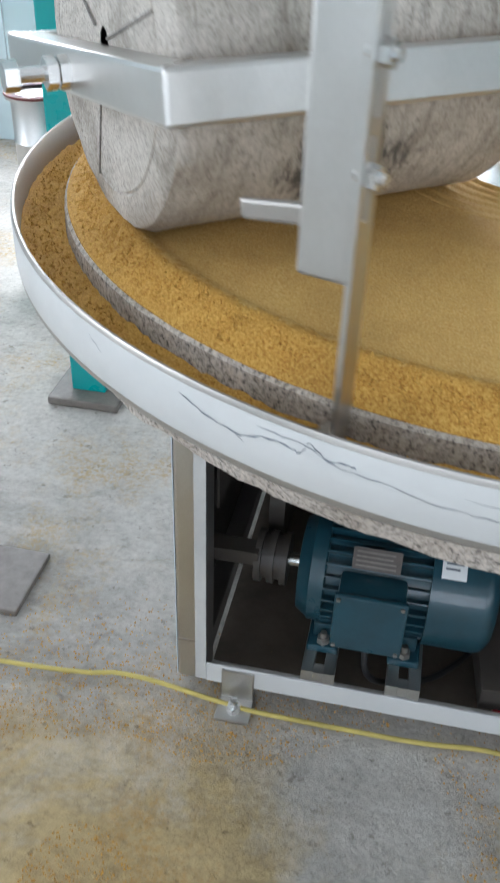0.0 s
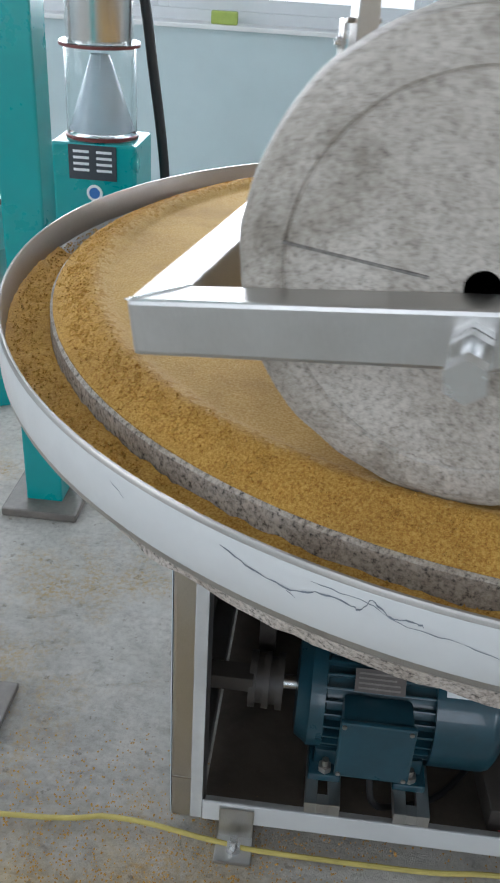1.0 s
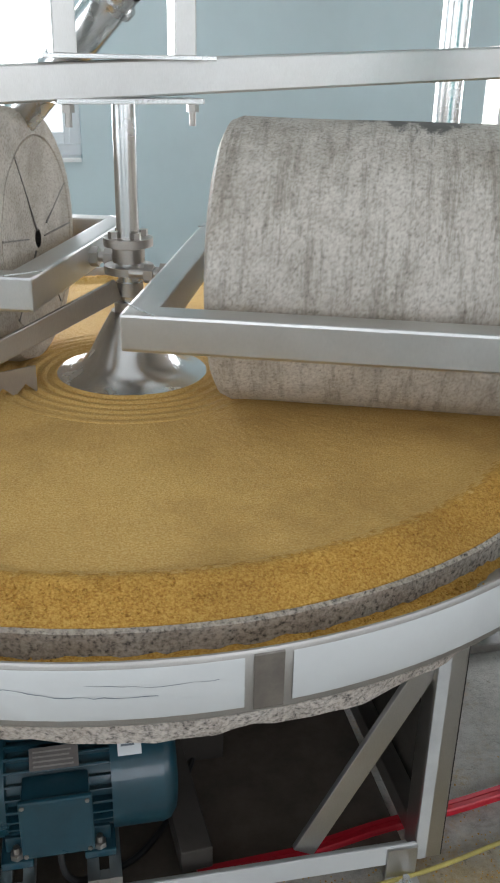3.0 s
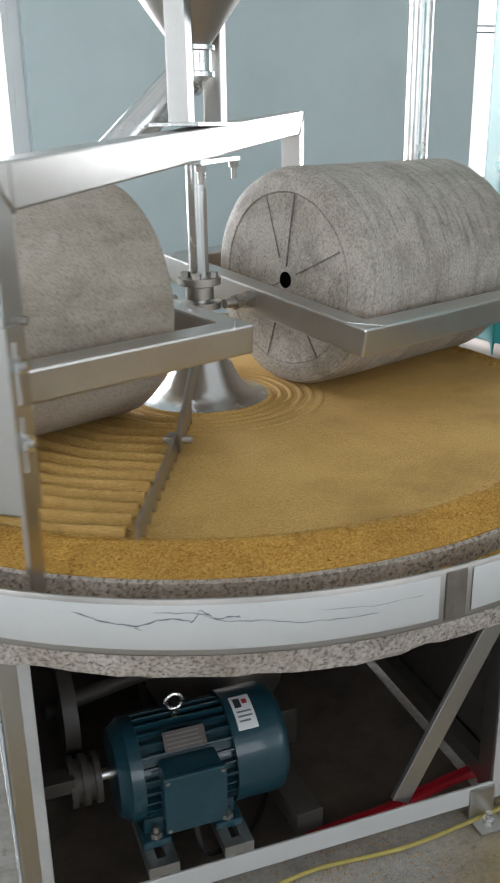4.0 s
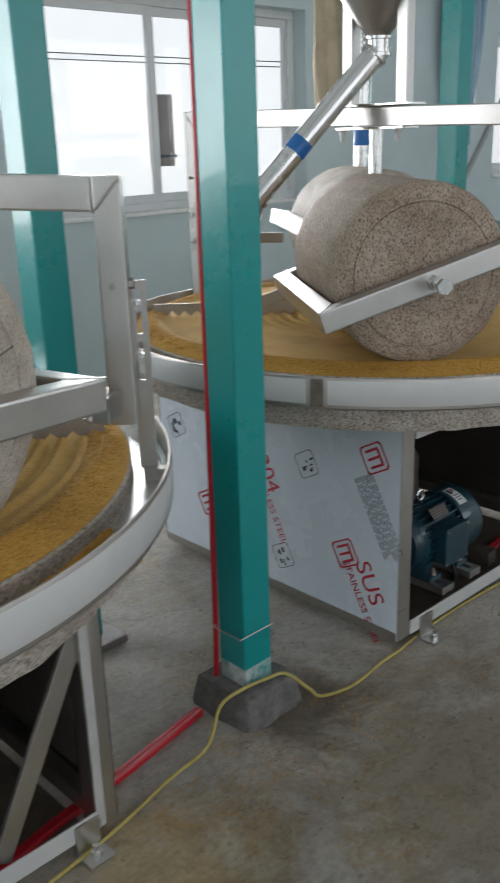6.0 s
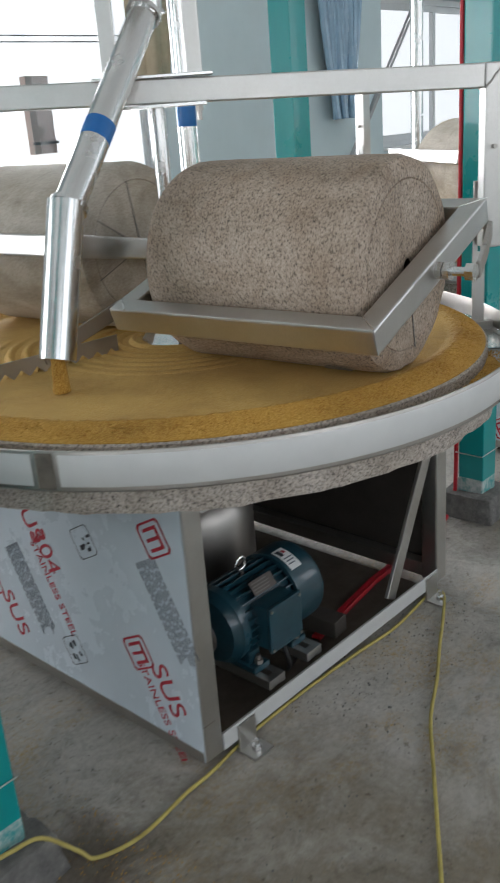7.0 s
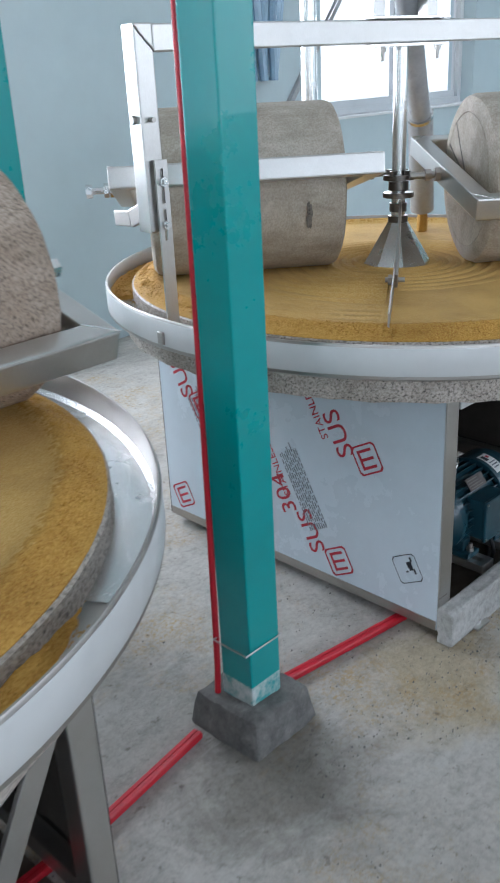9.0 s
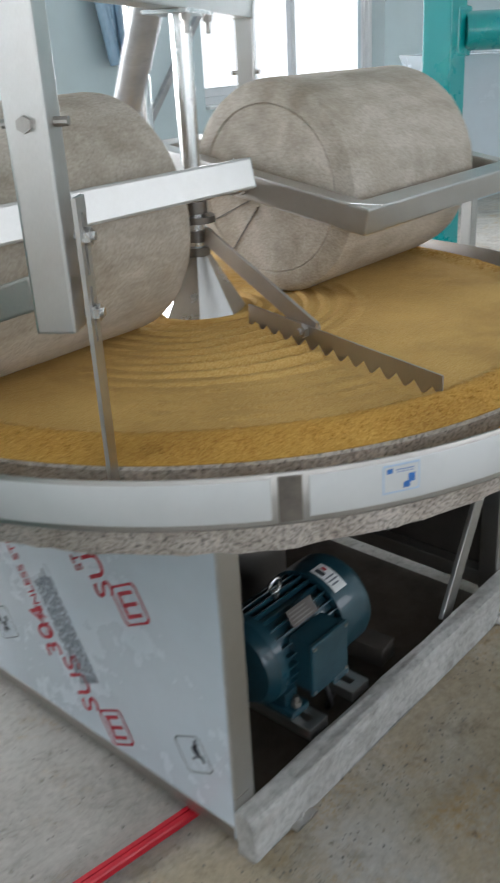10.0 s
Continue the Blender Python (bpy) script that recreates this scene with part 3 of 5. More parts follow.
        return (0, low * (1.2 if r > 0.86 else 0.8) + 0.010 * n + 0.0022 * random.uniform(-1, 1) + 0.004 * noise.noise(p * 30))

    part("trough_meal", lathe([(0.839, 0.814), (0.85, 0.814), (0.86, 0.813), (0.87, 0.811), (0.88, 0.811), (0.89, 0.812), (0.90, 0.814), (0.9085, 0.818)], 500, wobble=drift), M["grits"], mill, "spilled maize grits in the trough", True, at=OVAL)
    # loose grits, too many to count
    verts, faces = [], []
    for _ in range(24000):
        a = random.uniform(0, 2 * math.pi)
        if random.random() < 0.75:
            r = random.triangular(0.762, 0.831, 0.80)
            z = MEAL_Z + 0.013 - (0.0245 * max(0.0, (r - 0.772) / 0.060) ** 1.15) - (0.010 if r < 0.75 else 0)
            z += 0.0025 * noise.noise(Vector((math.cos(a) * 1.6, math.sin(a) * 1.6, seed)))
        else:
            r = random.uniform(0.842, 0.905)
            if math.cos(a + 0.06) > 0.53:
                continue
            z = 0.814 + 0.010 * noise.noise(Vector((math.cos(a) * 2.2, math.sin(a) * 2.2, seed * 3.1)))
        s = random.uniform(0.0008, 0.0017)
        c = Vector((r * math.cos(a), r * math.sin(a), z + s * 0.4))
        q = Euler([random.uniform(0, 6.3) for _ in range(3)]).to_matrix()
        i = len(verts)
        verts += [c + q @ (s * Vector(p)) for p in ((1, 1, 1), (-1, -1, 1), (-1, 1, -1), (1, -1, -1))]
        faces += [(i, i + 1, i + 2), (i, i + 3, i + 1), (i, i + 2, i + 3), (i + 1, i + 3, i + 2)]
    me = bpy.data.meshes.new("grit_scatter")
    me.from_pydata(verts, [], faces)
    me.materials.append(M["grits"])
    o = new("grit_scatter", me)
    o.parent, o.matrix_basis = mill, OVAL
    tagged(o, "loose yellow maize grits", kind="stuff")
    if plinth:
        bm = boxes(((-h - 0.004, -h - 0.045, -0.005), (h + 0.3, -h + 0.002, 0.105)), bevel=0.008)
        bmesh.ops.subdivide_edges(bm, edges=bm.edges, cuts=16, use_grid_fill=True)
        for v in bm.verts:
            v.co += Vector((0, -0.012, 0.012)) * (noise.noise(v.co * 9) + 0.6 * noise.noise(v.co * 27) + 0.4 * noise.noise(v.co * 70)) * (1 if v.co.z > 0.0 else 0)
        tagged(part("plinth", bm, M["plinth"], at=at, smooth=True), "rough cast concrete strip along the mill's foot", "plinth", kind="structure")
    return mill


def motor_unit(at):
    """Three-phase motor on two slotted rails."""
    mo = thing("electric_motor", at, "dark blue three-phase electric motor on slotted steel rails", "motor", "motors under the mills")
    ax = Vector((0, -0.425, 0.268))
    mo.matrix_basis = at @ pose(0.012, 0.070, -0.058)
    turn_x = Matrix.Translation(ax) @ Matrix(((0, 0, 1, 0), (1, 0, 0, 0), (0, 1, 0, 0), (0, 0, 0, 1)))
    part("body", lathe([(0.0, -0.337), (0.06, -0.337), (0.085, -0.334), (0.098, -0.315), (0.102, -0.312), (0.102, -0.287), (0.098, -0.285), (0.088, -0.284), (0.088, -0.10), (0.0, -0.10)], 48), M["motor"], mo, smooth=True, at=turn_x)
    for i in range(28):
        a = 2 * math.pi * (i + 0.5) / 28
        d = Vector((0, math.cos(a), math.sin(a)))
        if d.z < -0.75:
            continue
        f = bmesh.new()
        bar(f, ax + Vector((-0.287, 0, 0)) + d * 0.094, ax + Vector((-0.098, 0, 0)) + d * 0.094, 0.0045, 0.02, 0.0012, d)
        part("fin", f, M["motor"], mo)
    part("fan_cowl", lathe([(0.098, -0.104), (0.112, -0.104), (0.112, -0.012), (0.108, 0.0), (0.092, 0.012), (0.074, 0.016), (0.07, 0.012), (0.0, 0.012)], 48), M["motor"], mo, smooth=True, at=turn_x)
    s = bmesh.new()
    tmp = lathe([(0.1128, 0.0), (0.1132, 0.001), (0.1132, 0.041), (0.1128, 0.042)], 12, 92, 132)
    me = bpy.data.meshes.new("tmp")
    tmp.to_mesh(me)
    tmp.free()
    s.from_mesh(me)
    bpy.data.meshes.remove(me)
    st = part("sticker", s, M["white"], mo, "white paper sticker with print", at=Matrix.Translation(ax + Vector((-0.09, 0, 0))) @ Matrix(((0, 0, 1, 0), (1, 0, 0, 0), (0, 1, 0, 0), (0, 0, 0, 1))))
    for a0, a1, z0, z1, mt in ((96, 108, 0.006, 0.020, "ink_dark"), (98, 104, 0.024, 0.034, "ink_red"), (112, 114, 0.006, 0.036, "ink_grey"), (117, 119, 0.006, 0.036, "ink_grey"), (122, 124, 0.006, 0.03, "ink_grey")):
        part("printed_bar", lathe([(0.1134, z0), (0.1138, z0), (0.1138, z1), (0.1134, z1)], 3, a0, a1), M[mt], st)
    # terminal box on the near side
    tb = boxes(((-0.258, -0.560, 0.215), (-0.142, -0.50, 0.335)), bevel=0.008)
    tb = part("terminal_box", tb, M["motor"], mo, smooth=True)
    part("box_lid", boxes(((-0.262, -0.569, 0.211), (-0.138, -0.558, 0.339)), bevel=0.005), M["motor"], tb)
    for x in (-0.255, -0.147):
        for z in (0.220, 0.330):
            part("screw", cyl(bmesh.new(), (x, -0.568, z), (x, -0.572, z), 0.004, seg=10), M["steel_dull"], tb)
    np_ = part("nameplate", boxes(((-0.042, -0.001, -0.019), (0.042, 0.0, 0.019)), bevel=0), M["nameplate"], mo, at=pose(-0.2, -0.494, 0.362, -38))
    for i in range(4):
        part("printed_bar", boxes(((-0.036, -0.0016, 0.010 - i * 0.008), (random.uniform(0.01, 0.036), -0.0012, 0.013 - i * 0.008)), bevel=0), M["plate_grey"], np_)
    ring = bmesh.new()
    cyl(ring, (0, 0, -0.012), (0, 0, 0.006), 0.009, seg=12)
    pts = [(0.017 * math.cos(a), 0, 0.021 + 0.017 * math.sin(a)) for a in (2 * math.pi * i / 20 for i in range(21))]
    tube_path(ring, pts, 0.005, 8)
    part("lifting_eye", ring, M["steel_bright"], mo, smooth=True, at=Matrix.Translation((-0.2, -0.42, 0.376)))
    part("shaft", cyl(bmesh.new(), ax + Vector((-0.40, 0, 0)), ax + Vector((-0.33, 0, 0)), 0.014, seg=20), M["steel_bright"], mo, smooth=True)
    pul = bmesh.new()
    for a0, a1, r in ((-0.42, -0.408, 0.05), (-0.408, -0.396, 0.042), (-0.396, -0.384, 0.05), (-0.384, -0.372, 0.042), (-0.372, -0.36, 0.05)):
        cyl(pul, ax + Vector((a0, 0, 0)), ax + Vector((a1, 0, 0)), r, seg=32)
    part("pulley", pul, M["shaded_sheet"], mo, smooth=True)
    for x in (-0.275, -0.13):
        part("foot", boxes(((x - 0.028, -0.545, 0.165), (x + 0.028, -0.33, 0.182)), ((x - 0.02, -0.52, 0.18), (x + 0.02, -0.45, 0.215)), bevel=0.004), M["motor"], mo)
        b = cyl(bmesh.new(), (x, -0.532, 0.182), (x, -0.532, 0.206), 0.006, seg=10)
        hexnut(b, (x, -0.532, 0.182), (x, -0.532, 0.193), 0.012)
        part("foot_bolt", b, M["steel_dull"], mo)
    for x in (-0.275, -0.125):
        rail = bmesh.new()
        for lo, hi in (((x - 0.030, -0.592, 0.140), (x - 0.009, -0.25, 0.165)), ((x + 0.009, -0.592, 0.140), (x + 0.030, -0.25, 0.165)), ((x - 0.0095, -0.592, 0.142), (x + 0.0095, -0.570, 0.1645)), ((x - 0.0095, -0.505, 0.142), (x + 0.0095, -0.25, 0.1645))):
            box(rail, lo, hi, 0.0015)
        part("slotted_rail", rail, M["steel"], mo)
        part("tie_bar", boxes(((x - 0.03, -0.28, 0.062), (x + 0.03, -0.25, 0.140)), bevel=0.002), M["steel_dull"], mo)
    cab = smooth_path([(-0.2, -0.55, 0.205), (-0.19, -0.56, 0.15), (-0.15, -0.52, 0.09), (-0.05, -0.46, 0.07), (0.05, -0.30, 0.065), (0.2, 0.1, 0.065)])
    part("power_cable", tube_path(bmesh.new(), cab, 0.006), M["black"], mo, smooth=True)
    return mo


def gearbox_unit(at):
    """Belt case, channels and other ironwork inside the base, most of it coloured dark for the shade there."""
    g = thing("drive_gear", at, "steel gear housing and shade-darkened channels inside the mill base", "gearbox", "drive gears under the mills")
    part("housing", lathe([(0.0, 0.10), (0.15, 0.10), (0.17, 0.14), (0.17, 0.34), (0.14, 0.40), (0.07, 0.44), (0.07, 0.70), (0.0, 0.70)], 40), M["steel_dull"], g, smooth=True)
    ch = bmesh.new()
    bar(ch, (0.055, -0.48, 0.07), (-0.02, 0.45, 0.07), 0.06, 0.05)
    part("channel", ch, M["shaded_sheet"], g)
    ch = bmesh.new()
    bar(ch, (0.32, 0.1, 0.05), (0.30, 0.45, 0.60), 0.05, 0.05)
    part("channel", ch, M["shaded_sheet"], g)
    part("support_plate", boxes(((-0.16, -0.16, -0.004), (0.16, 0.16, 0.10)), bevel=0.004), M["shaded_sheet"], g)
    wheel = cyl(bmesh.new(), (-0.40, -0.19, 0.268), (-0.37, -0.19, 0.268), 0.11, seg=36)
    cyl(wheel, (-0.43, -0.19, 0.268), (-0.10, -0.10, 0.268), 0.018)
    part("belt_wheel", wheel, M["shaded_sheet"], g, smooth=True)
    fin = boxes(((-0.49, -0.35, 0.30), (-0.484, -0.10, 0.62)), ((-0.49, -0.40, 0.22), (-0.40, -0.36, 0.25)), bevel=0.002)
    part("guard_plate", fin, M["shaded_sheet"], g)
    return g


def roller_mesh(seed, length=0.58):
    """Granite roller along x, with worn edges."""
    L, R = length / 2, ROLL_R
    prof = [(0.018, -L + 0.002), (0.10, -L), (0.186, -L), (0.188, -L + 0.003), (0.191, -L), (R - 0.022, -L + 0.002), (R - 0.007, -L + 0.010), (R, -L + 0.028)]
    prof += [(R, -L + 0.028 + (2 * L - 0.056) * i / 12) for i in range(1, 12)]
    prof += [(r, -z) for r, z in prof[7::-1]]

    def wob(r, z, a):
        p = Vector((math.cos(a) * r * 8, math.sin(a) * r * 8, z * 8 + seed))
        n = noise.noise(p) + 0.6 * noise.noise(p * 3.3)
        edge = 1.0 if r > 0.2 and abs(z) > L - 0.03 else 0.25
        return (0.0035 * n * edge * (r > 0.05), 0.002 * n * (abs(z) > L - 0.02))

    bm = lathe(prof, 120, wobble=wob)
    bmesh.ops.transform(bm, verts=bm.verts, matrix=pose(0, 0, 0, 0, 90, 0))
    return bm


def face_marks(roller, x, angles):
    """Radial scribe lines cut in a roller's end."""
    for a, r0, r1 in angles:
        d = Vector((0, math.cos(radians(a)), math.sin(radians(a))))
        bm = bmesh.new()
        bar(bm, Vector((x, 0, 0)) + d * r0, Vector((x, 0, 0)) + d * r1, 0.0026, 0.003, 0, (1, 0, 0))
        part("scribed_line", bm, M["groove"], roller)


def blotch(bm, cx, ca, w, h, seed):
    """An uneven patch that hugs the roller's round side. cx: along the axle; ca: angle."""
    n = 40
    c = bm.verts.new((cx, (ROLL_R + 0.0035) * math.cos(ca), (ROLL_R + 0.0035) * math.sin(ca)))
    ring = []
    for i in range(n):
        a = 2 * math.pi * i / n
        k = 0.8 + 0.35 * noise.noise(Vector((math.cos(a) * 1.3, math.sin(a) * 1.8, seed)))
        k += 0.07 * noise.noise(Vector((math.cos(a) * 9, math.sin(a) * 9, seed)))
        u, v = cx + w * k * math.cos(a), ca + h * k * math.sin(a) / ROLL_R
        ring.append(bm.verts.new((u, (ROLL_R + 0.0028) * math.cos(v), (ROLL_R + 0.0028) * math.sin(v))))
    for i in range(n):
        bm.faces.new((c, ring[i], ring[(i + 1) % n]))


def skewed(angle):
    """A small turn about the outer end of an axle."""
    return pose(0.78, 0, 0, 0, 0, angle) @ pose(-0.78, 0, 0)


def yoke_pose(turn, tilt, skew, z):
    return pose(0, 0, 0, 0, 0, turn) @ skewed(skew) @ pose(0, 0, z, tilt, 0, 0)


def swing(off, t):
    """Degrees by which a dragged yoke trails or rocks: a number, or (seconds, degrees) rows."""
    if isinstance(off, (int, float)):
        return off
    for (t0, a0), (t1, a1) in zip(off, off[1:]):
        if t <= t1:
            return a0 + (a1 - a0) * (t - t0) / (t1 - t0)
    return off[-1][1]


def yoke(rotor, turn, tilt, size, skew, z, axle):
    """Rectangular tube frame that carries a roller, with its axle and bolts."""
    at = yoke_pose(turn, tilt, skew, z)
    (a0, a1, w), t = size, 0.05
    z0, z1 = -0.040, 0.018
    bm = bmesh.new()
    rings = []
    for x0, x1, v in ((a0, a1, w), (a0 + t, a1 - t, w - t)):
        for z in (z0, z1):
            rings.append([bm.verts.new(q) for q in ((x0, -v, z), (x1, -v, z), (x1, v, z), (x0, v, z))])
    for p, q in ((0, 1), (2, 3), (0, 2), (1, 3)):
        for i in range(4):
            j = (i + 1) % 4
            bm.faces.new((rings[p][i], rings[p][j], rings[q][j], rings[q][i]))
    bmesh.ops.recalc_face_normals(bm, faces=bm.faces)
    bmesh.ops.bevel(bm, geom=[e for e in bm.edges if len(e.link_faces) == 2 and e.calc_face_angle() > 0.5], offset=0.005, segments=2, affect="EDGES", profile=0.6)
    y = part("yoke", bm, M["steel"], rotor, "welded rectangular stainless tube yoke", at=at)
    for sx, sy in ((a1 - t * 0.5, 1), (a1 - t * 0.5, -1), (a0 + t * 0.5, 1), (a0 + t * 0.5, -1)):
        bm = bmesh.new()
        bar(bm, (sx - t * 0.5, sy * (w - t), z1 + 0.0004), (sx + t * 0.5, sy * w, z1 + 0.0004), 0.004, 0.002, 0.0008)
        part("weld_seam", bm, M["steel_bright"], y)
    part("axle", cyl(bmesh.new(), (a0 + 0.01, 0, axle - z), (a1 - 0.01, 0, axle - z), 0.0175, seg=24), M["steel_dull"], y, smooth=True)
    b = cyl(bmesh.new(), (a1 - 0.005, 0, -0.012), (a1 + 0.075, 0, -0.012), 0.010, seg=16)
    hexnut(b, (a1, 0, -0.012), (a1 + 0.014, 0, -0.012), 0.021)
    hexnut(b, (a1 + 0.017, 0, -0.012), (a1 + 0.031, 0, -0.012), 0.021)
    hexnut(b, (a1 + 0.066, 0, -0.012), (a1 + 0.084, 0, -0.012), 0.020)
    part("tension_bolt", b, M["steel_bright"], y)
    b = cyl(bmesh.new(), (0.02, 0, -0.01), (a0 + 0.01, 0, -0.01), 0.010, seg=16)
    hexnut(b, (a0 - 0.016, 0, -0.01), (a0, 0, -0.01), 0.020)
    hexnut(b, (a0 - 0.045, 0, -0.01), (a0 - 0.028, 0, -0.01), 0.017)
    part("pivot_bolt", b, M["steel_dull"], y)
    if z > 1.1:
        bm = boxes(((a0 + 0.006, -w + 0.02, z1 - 0.0005), (a0 + t - 0.006, w - 0.03, z1 + 0.0022)), bevel=0)
        bmesh.ops.subdivide_edges(bm, edges=bm.edges, cuts=9, use_grid_fill=True)
        for v in bm.verts:
            v.co += Vector((0.003, 0, 0.0014)) * noise.noise(v.co * 60)
        part("meal_dust", bm, M["grits_flat"], y, "yellow meal dust lying on the tube")
    return y


def mill_rotor(at, beam_top, post_low, lead, blade_turn, pipe_turn, tilts, roller_mats, seed, hopper_z, pipe_kind, cone_faceted, yoke_size, hopper_r, skew, rise, offs, aside=0.0, girth=1.0, reach=0.845, yoke_z=1.1, speed=41.2, roll_at=0.46):
    """All that turns on a mill: shaft, gantry, two rollers in yokes, scrapers, plough blade, feed hopper."""
    ro = thing("mill_rotor", at, "turning stainless gantry with two granite rollers and feed hopper", "mill rotor", "mill rotors")
    part("shaft", cyl(bmesh.new(), (0, 0, 0.96), (0, 0, beam_top - 0.05), 0.021, seg=24), M["steel_bright"], ro, smooth=True)
    if cone_faceted:
        sk = cyl(bmesh.new(), (0, 0, 0.868), (0, 0, 1.0), 0.108, 0.030, 8)
    else:
        sk = lathe([(0.145, 0.880), (0.118, 0.886), (0.098, 0.897), (0.085, 0.912), (0.062, 0.955), (0.036, 1.0), (0.0, 1.0)], 48)
    part("cone_skirt", sk, M["steel_bright"], ro, "bright cone over the shaft's foot", not cone_faceted)
    col = bmesh.new()
    for z0, z1, r in ((1.0, 1.018, 0.030), (1.03, 1.055, 0.026), (1.072, 1.086, 0.046), (1.092, 1.118, 0.030), (1.122, 1.137, 0.046)):
        cyl(col, (0, 0, z0), (0, 0, z1), r, seg=28)
    for i in range(4):
        a = radians(45 + 90 * i)
        hexnut(col, (0.03 * math.cos(a), 0.03 * math.sin(a), 1.137), (0.03 * math.cos(a), 0.03 * math.sin(a), 1.149), 0.010)
    part("collar", col, M["steel_dull"] if seed == 1 else M["greasy_iron"], ro, smooth=True)
    # gantry along the local direction lead
    R = reach
    g = pose(0, 0, 0, 0, 0, lead) @ pose(0, -aside, 0)
    lean = pose(0, 0, beam_top) @ pose(0, 0, 0, 0, -math.degrees(math.atan2(rise, R - 0.025)), 0) @ pose(0, 0, -beam_top)
    part("beam", boxes(((-R + 0.05, -0.026, beam_top - 0.06), (R - 0.05, 0.026, beam_top)), bevel=0.004), M["steel"], ro, at=g @ lean)
    part("mount_plate", boxes(((-0.13, -0.045, beam_top - 0.069), (0.13, 0.045, beam_top - 0.0605)), ((-0.15, -0.05, beam_top + 0.0005), (0.15, 0.05, beam_top + 0.008)), bevel=0.001), M["steel_bright"], ro, at=g)
    for x in (-0.11, 0.11):
        b = cyl(bmesh.new(), (x, -0.036, beam_top - 0.105), (x, -0.036, beam_top - 0.062), 0.006, seg=12)
        hexnut(b, (x, -0.036, beam_top - 0.082), (x, -0.036, beam_top - 0.070), 0.011)
        part("plate_bolt", b, M["steel_dull"], ro, at=g)
    mean_low, mean_top = post_low, beam_top
    for s in (0, 180):
        gs = pose(0, 0, 0, 0, 0, lead + s) @ pose(0, -aside if s == 0 else aside, 0)
        up = rise if s == 0 else -rise
        post_low = mean_low + (0.6 * up if mean_low < 1.0 else 0.0)
        p_top = mean_top + up
        po = part("post", boxes(((R - 0.05, -0.027, post_low), (R, 0.027, p_top + 0.0012)), bevel=0.004), M["steel"], ro, at=gs)
        for y in (-0.0272, 0.0272):
            bead = tube_path(bmesh.new(), [(R - 0.052 + 0.05 * i / 12, y + random.uniform(-0.0006, 0.0006), p_top - 0.060 + 0.056 * i / 12 + random.uniform(-0.0015, 0.0015)) for i in range(13)], 0.0028, 6)
            part("weld_seam", bead, M["steel_dull"], po, smooth=True)
        b = cyl(bmesh.new(), (R - 0.025, -0.04, post_low + 0.26), (R - 0.025, 0.045, post_low + 0.26), 0.006, seg=10)
        hexnut(b, (R - 0.001, 0, post_low + 0.26), (R + 0.009, 0, post_low + 0.26), 0.010)
        part("post_bolt", b, M["steel_dull"], po)
        S = 0.845
        top = post_low + (0.26 if post_low < 1.0 else 0.17)
        sc = bmesh.new()
        for lo, hi in (((S - 0.012, 0.037, 0.842), (S + 0.001, 0.043, top)), ((S + 0.010, 0.037, 0.842), (S + 0.022, 0.043, top)), ((S + 0.001, 0.037, 0.842), (S + 0.010, 0.043, top - 0.19)), ((S + 0.001, 0.037, top - 0.02), (S + 0.010, 0.043, top)), ((S + 0.001, 0.037, top - 0.115), (S + 0.010, 0.043, top - 0.10))):
            box(sc, lo, hi)
        sc = part("scraper", sc, M["steel"], ro, "slotted flat bar that sweeps the trough", at=gs)
        for z in (top - 0.05, top - 0.15):
            b = cyl(bmesh.new(), (S + 0.005, 0.03, z), (S + 0.005, 0.058, z), 0.006, seg=10)
            hexnut(b, (S + 0.005, 0.043, z), (S + 0.005, 0.053, z), 0.012)
            part("scraper_bolt", b, M["steel_bright"], sc)
        part("scraper_foot", boxes(((S - 0.004, 0.02, 0.812), (S + 0.045, 0.044, 0.846)), bevel=0.003), M["steel_dull"], sc)
        # bent link from the post down to the yoke that it drags
        p = pose(0, 0, 0, 0, 0, lead) @ Vector((R - 0.03, -0.03, post_low + 0.05))
        q = Vector((yoke_size[1] - 0.03, yoke_size[2] - 0.05, yoke_z - 0.052))
        ln = bmesh.new()
        mid = (p + q) / 2 + Vector((0, 0, -0.012))
        tall = 0.022 if s == 0 and mean_low < 1.0 else 0.046
        bar(ln, p, mid, 0.012, tall, 0.004)
        if tall > 0.03:
            bar(ln, mid, q, 0.012, tall * 0.9, 0.004)
        part("drag_link", ln, M["steel_dull"], ro, "dented flat drag link", at=pose(0, 0, 0, 0, 0, s))
    yokes = [yoke(ro, 180 * i + swing(offs[i], 0), swing(tilts[i], 0), yoke_size, skew, yoke_z, ROTOR_MEAL + ROLL_R * girth - 0.001) for i in range(2)]
    rollers = []
    half_roll = 0.28
    for i in range(2):
        stone = roller_mesh(seed + 5 * i, 2 * half_roll)
        bmesh.ops.scale(stone, vec=(1, girth, girth), verts=stone.verts)
        r = part("roller", stone, roller_mats[i], ro, "worn cylindrical granite roller", True)
        lab = ((35, 0.05, 0.187), (62, 0.03, 0.187), (118, 0.04, 0.18), (200, 0.03, 0.19), (250, 0.06, 0.187), (300, 0.02, 0.187))
        face_marks(r, -half_roll - 0.0005, lab if seed == 1 or i else lab[:2])
        face_marks(r, half_roll + 0.0005, ((20, 0.02, 0.19), (150, 0.03, 0.2), (255, 0.05, 0.19)) if seed == 1 and i == 0 else ((140, 0.05, 0.19),))
        rollers.append(r)
    # plough blade with teeth
    bm = bmesh.new()
    n = 13
    x0, x1 = 0.20, 0.765
    top = [(x0 + (x1 - x0) * i / (2 * n), 0.925 - 0.004 * (i / n)) for i in range(2 * n + 1)]
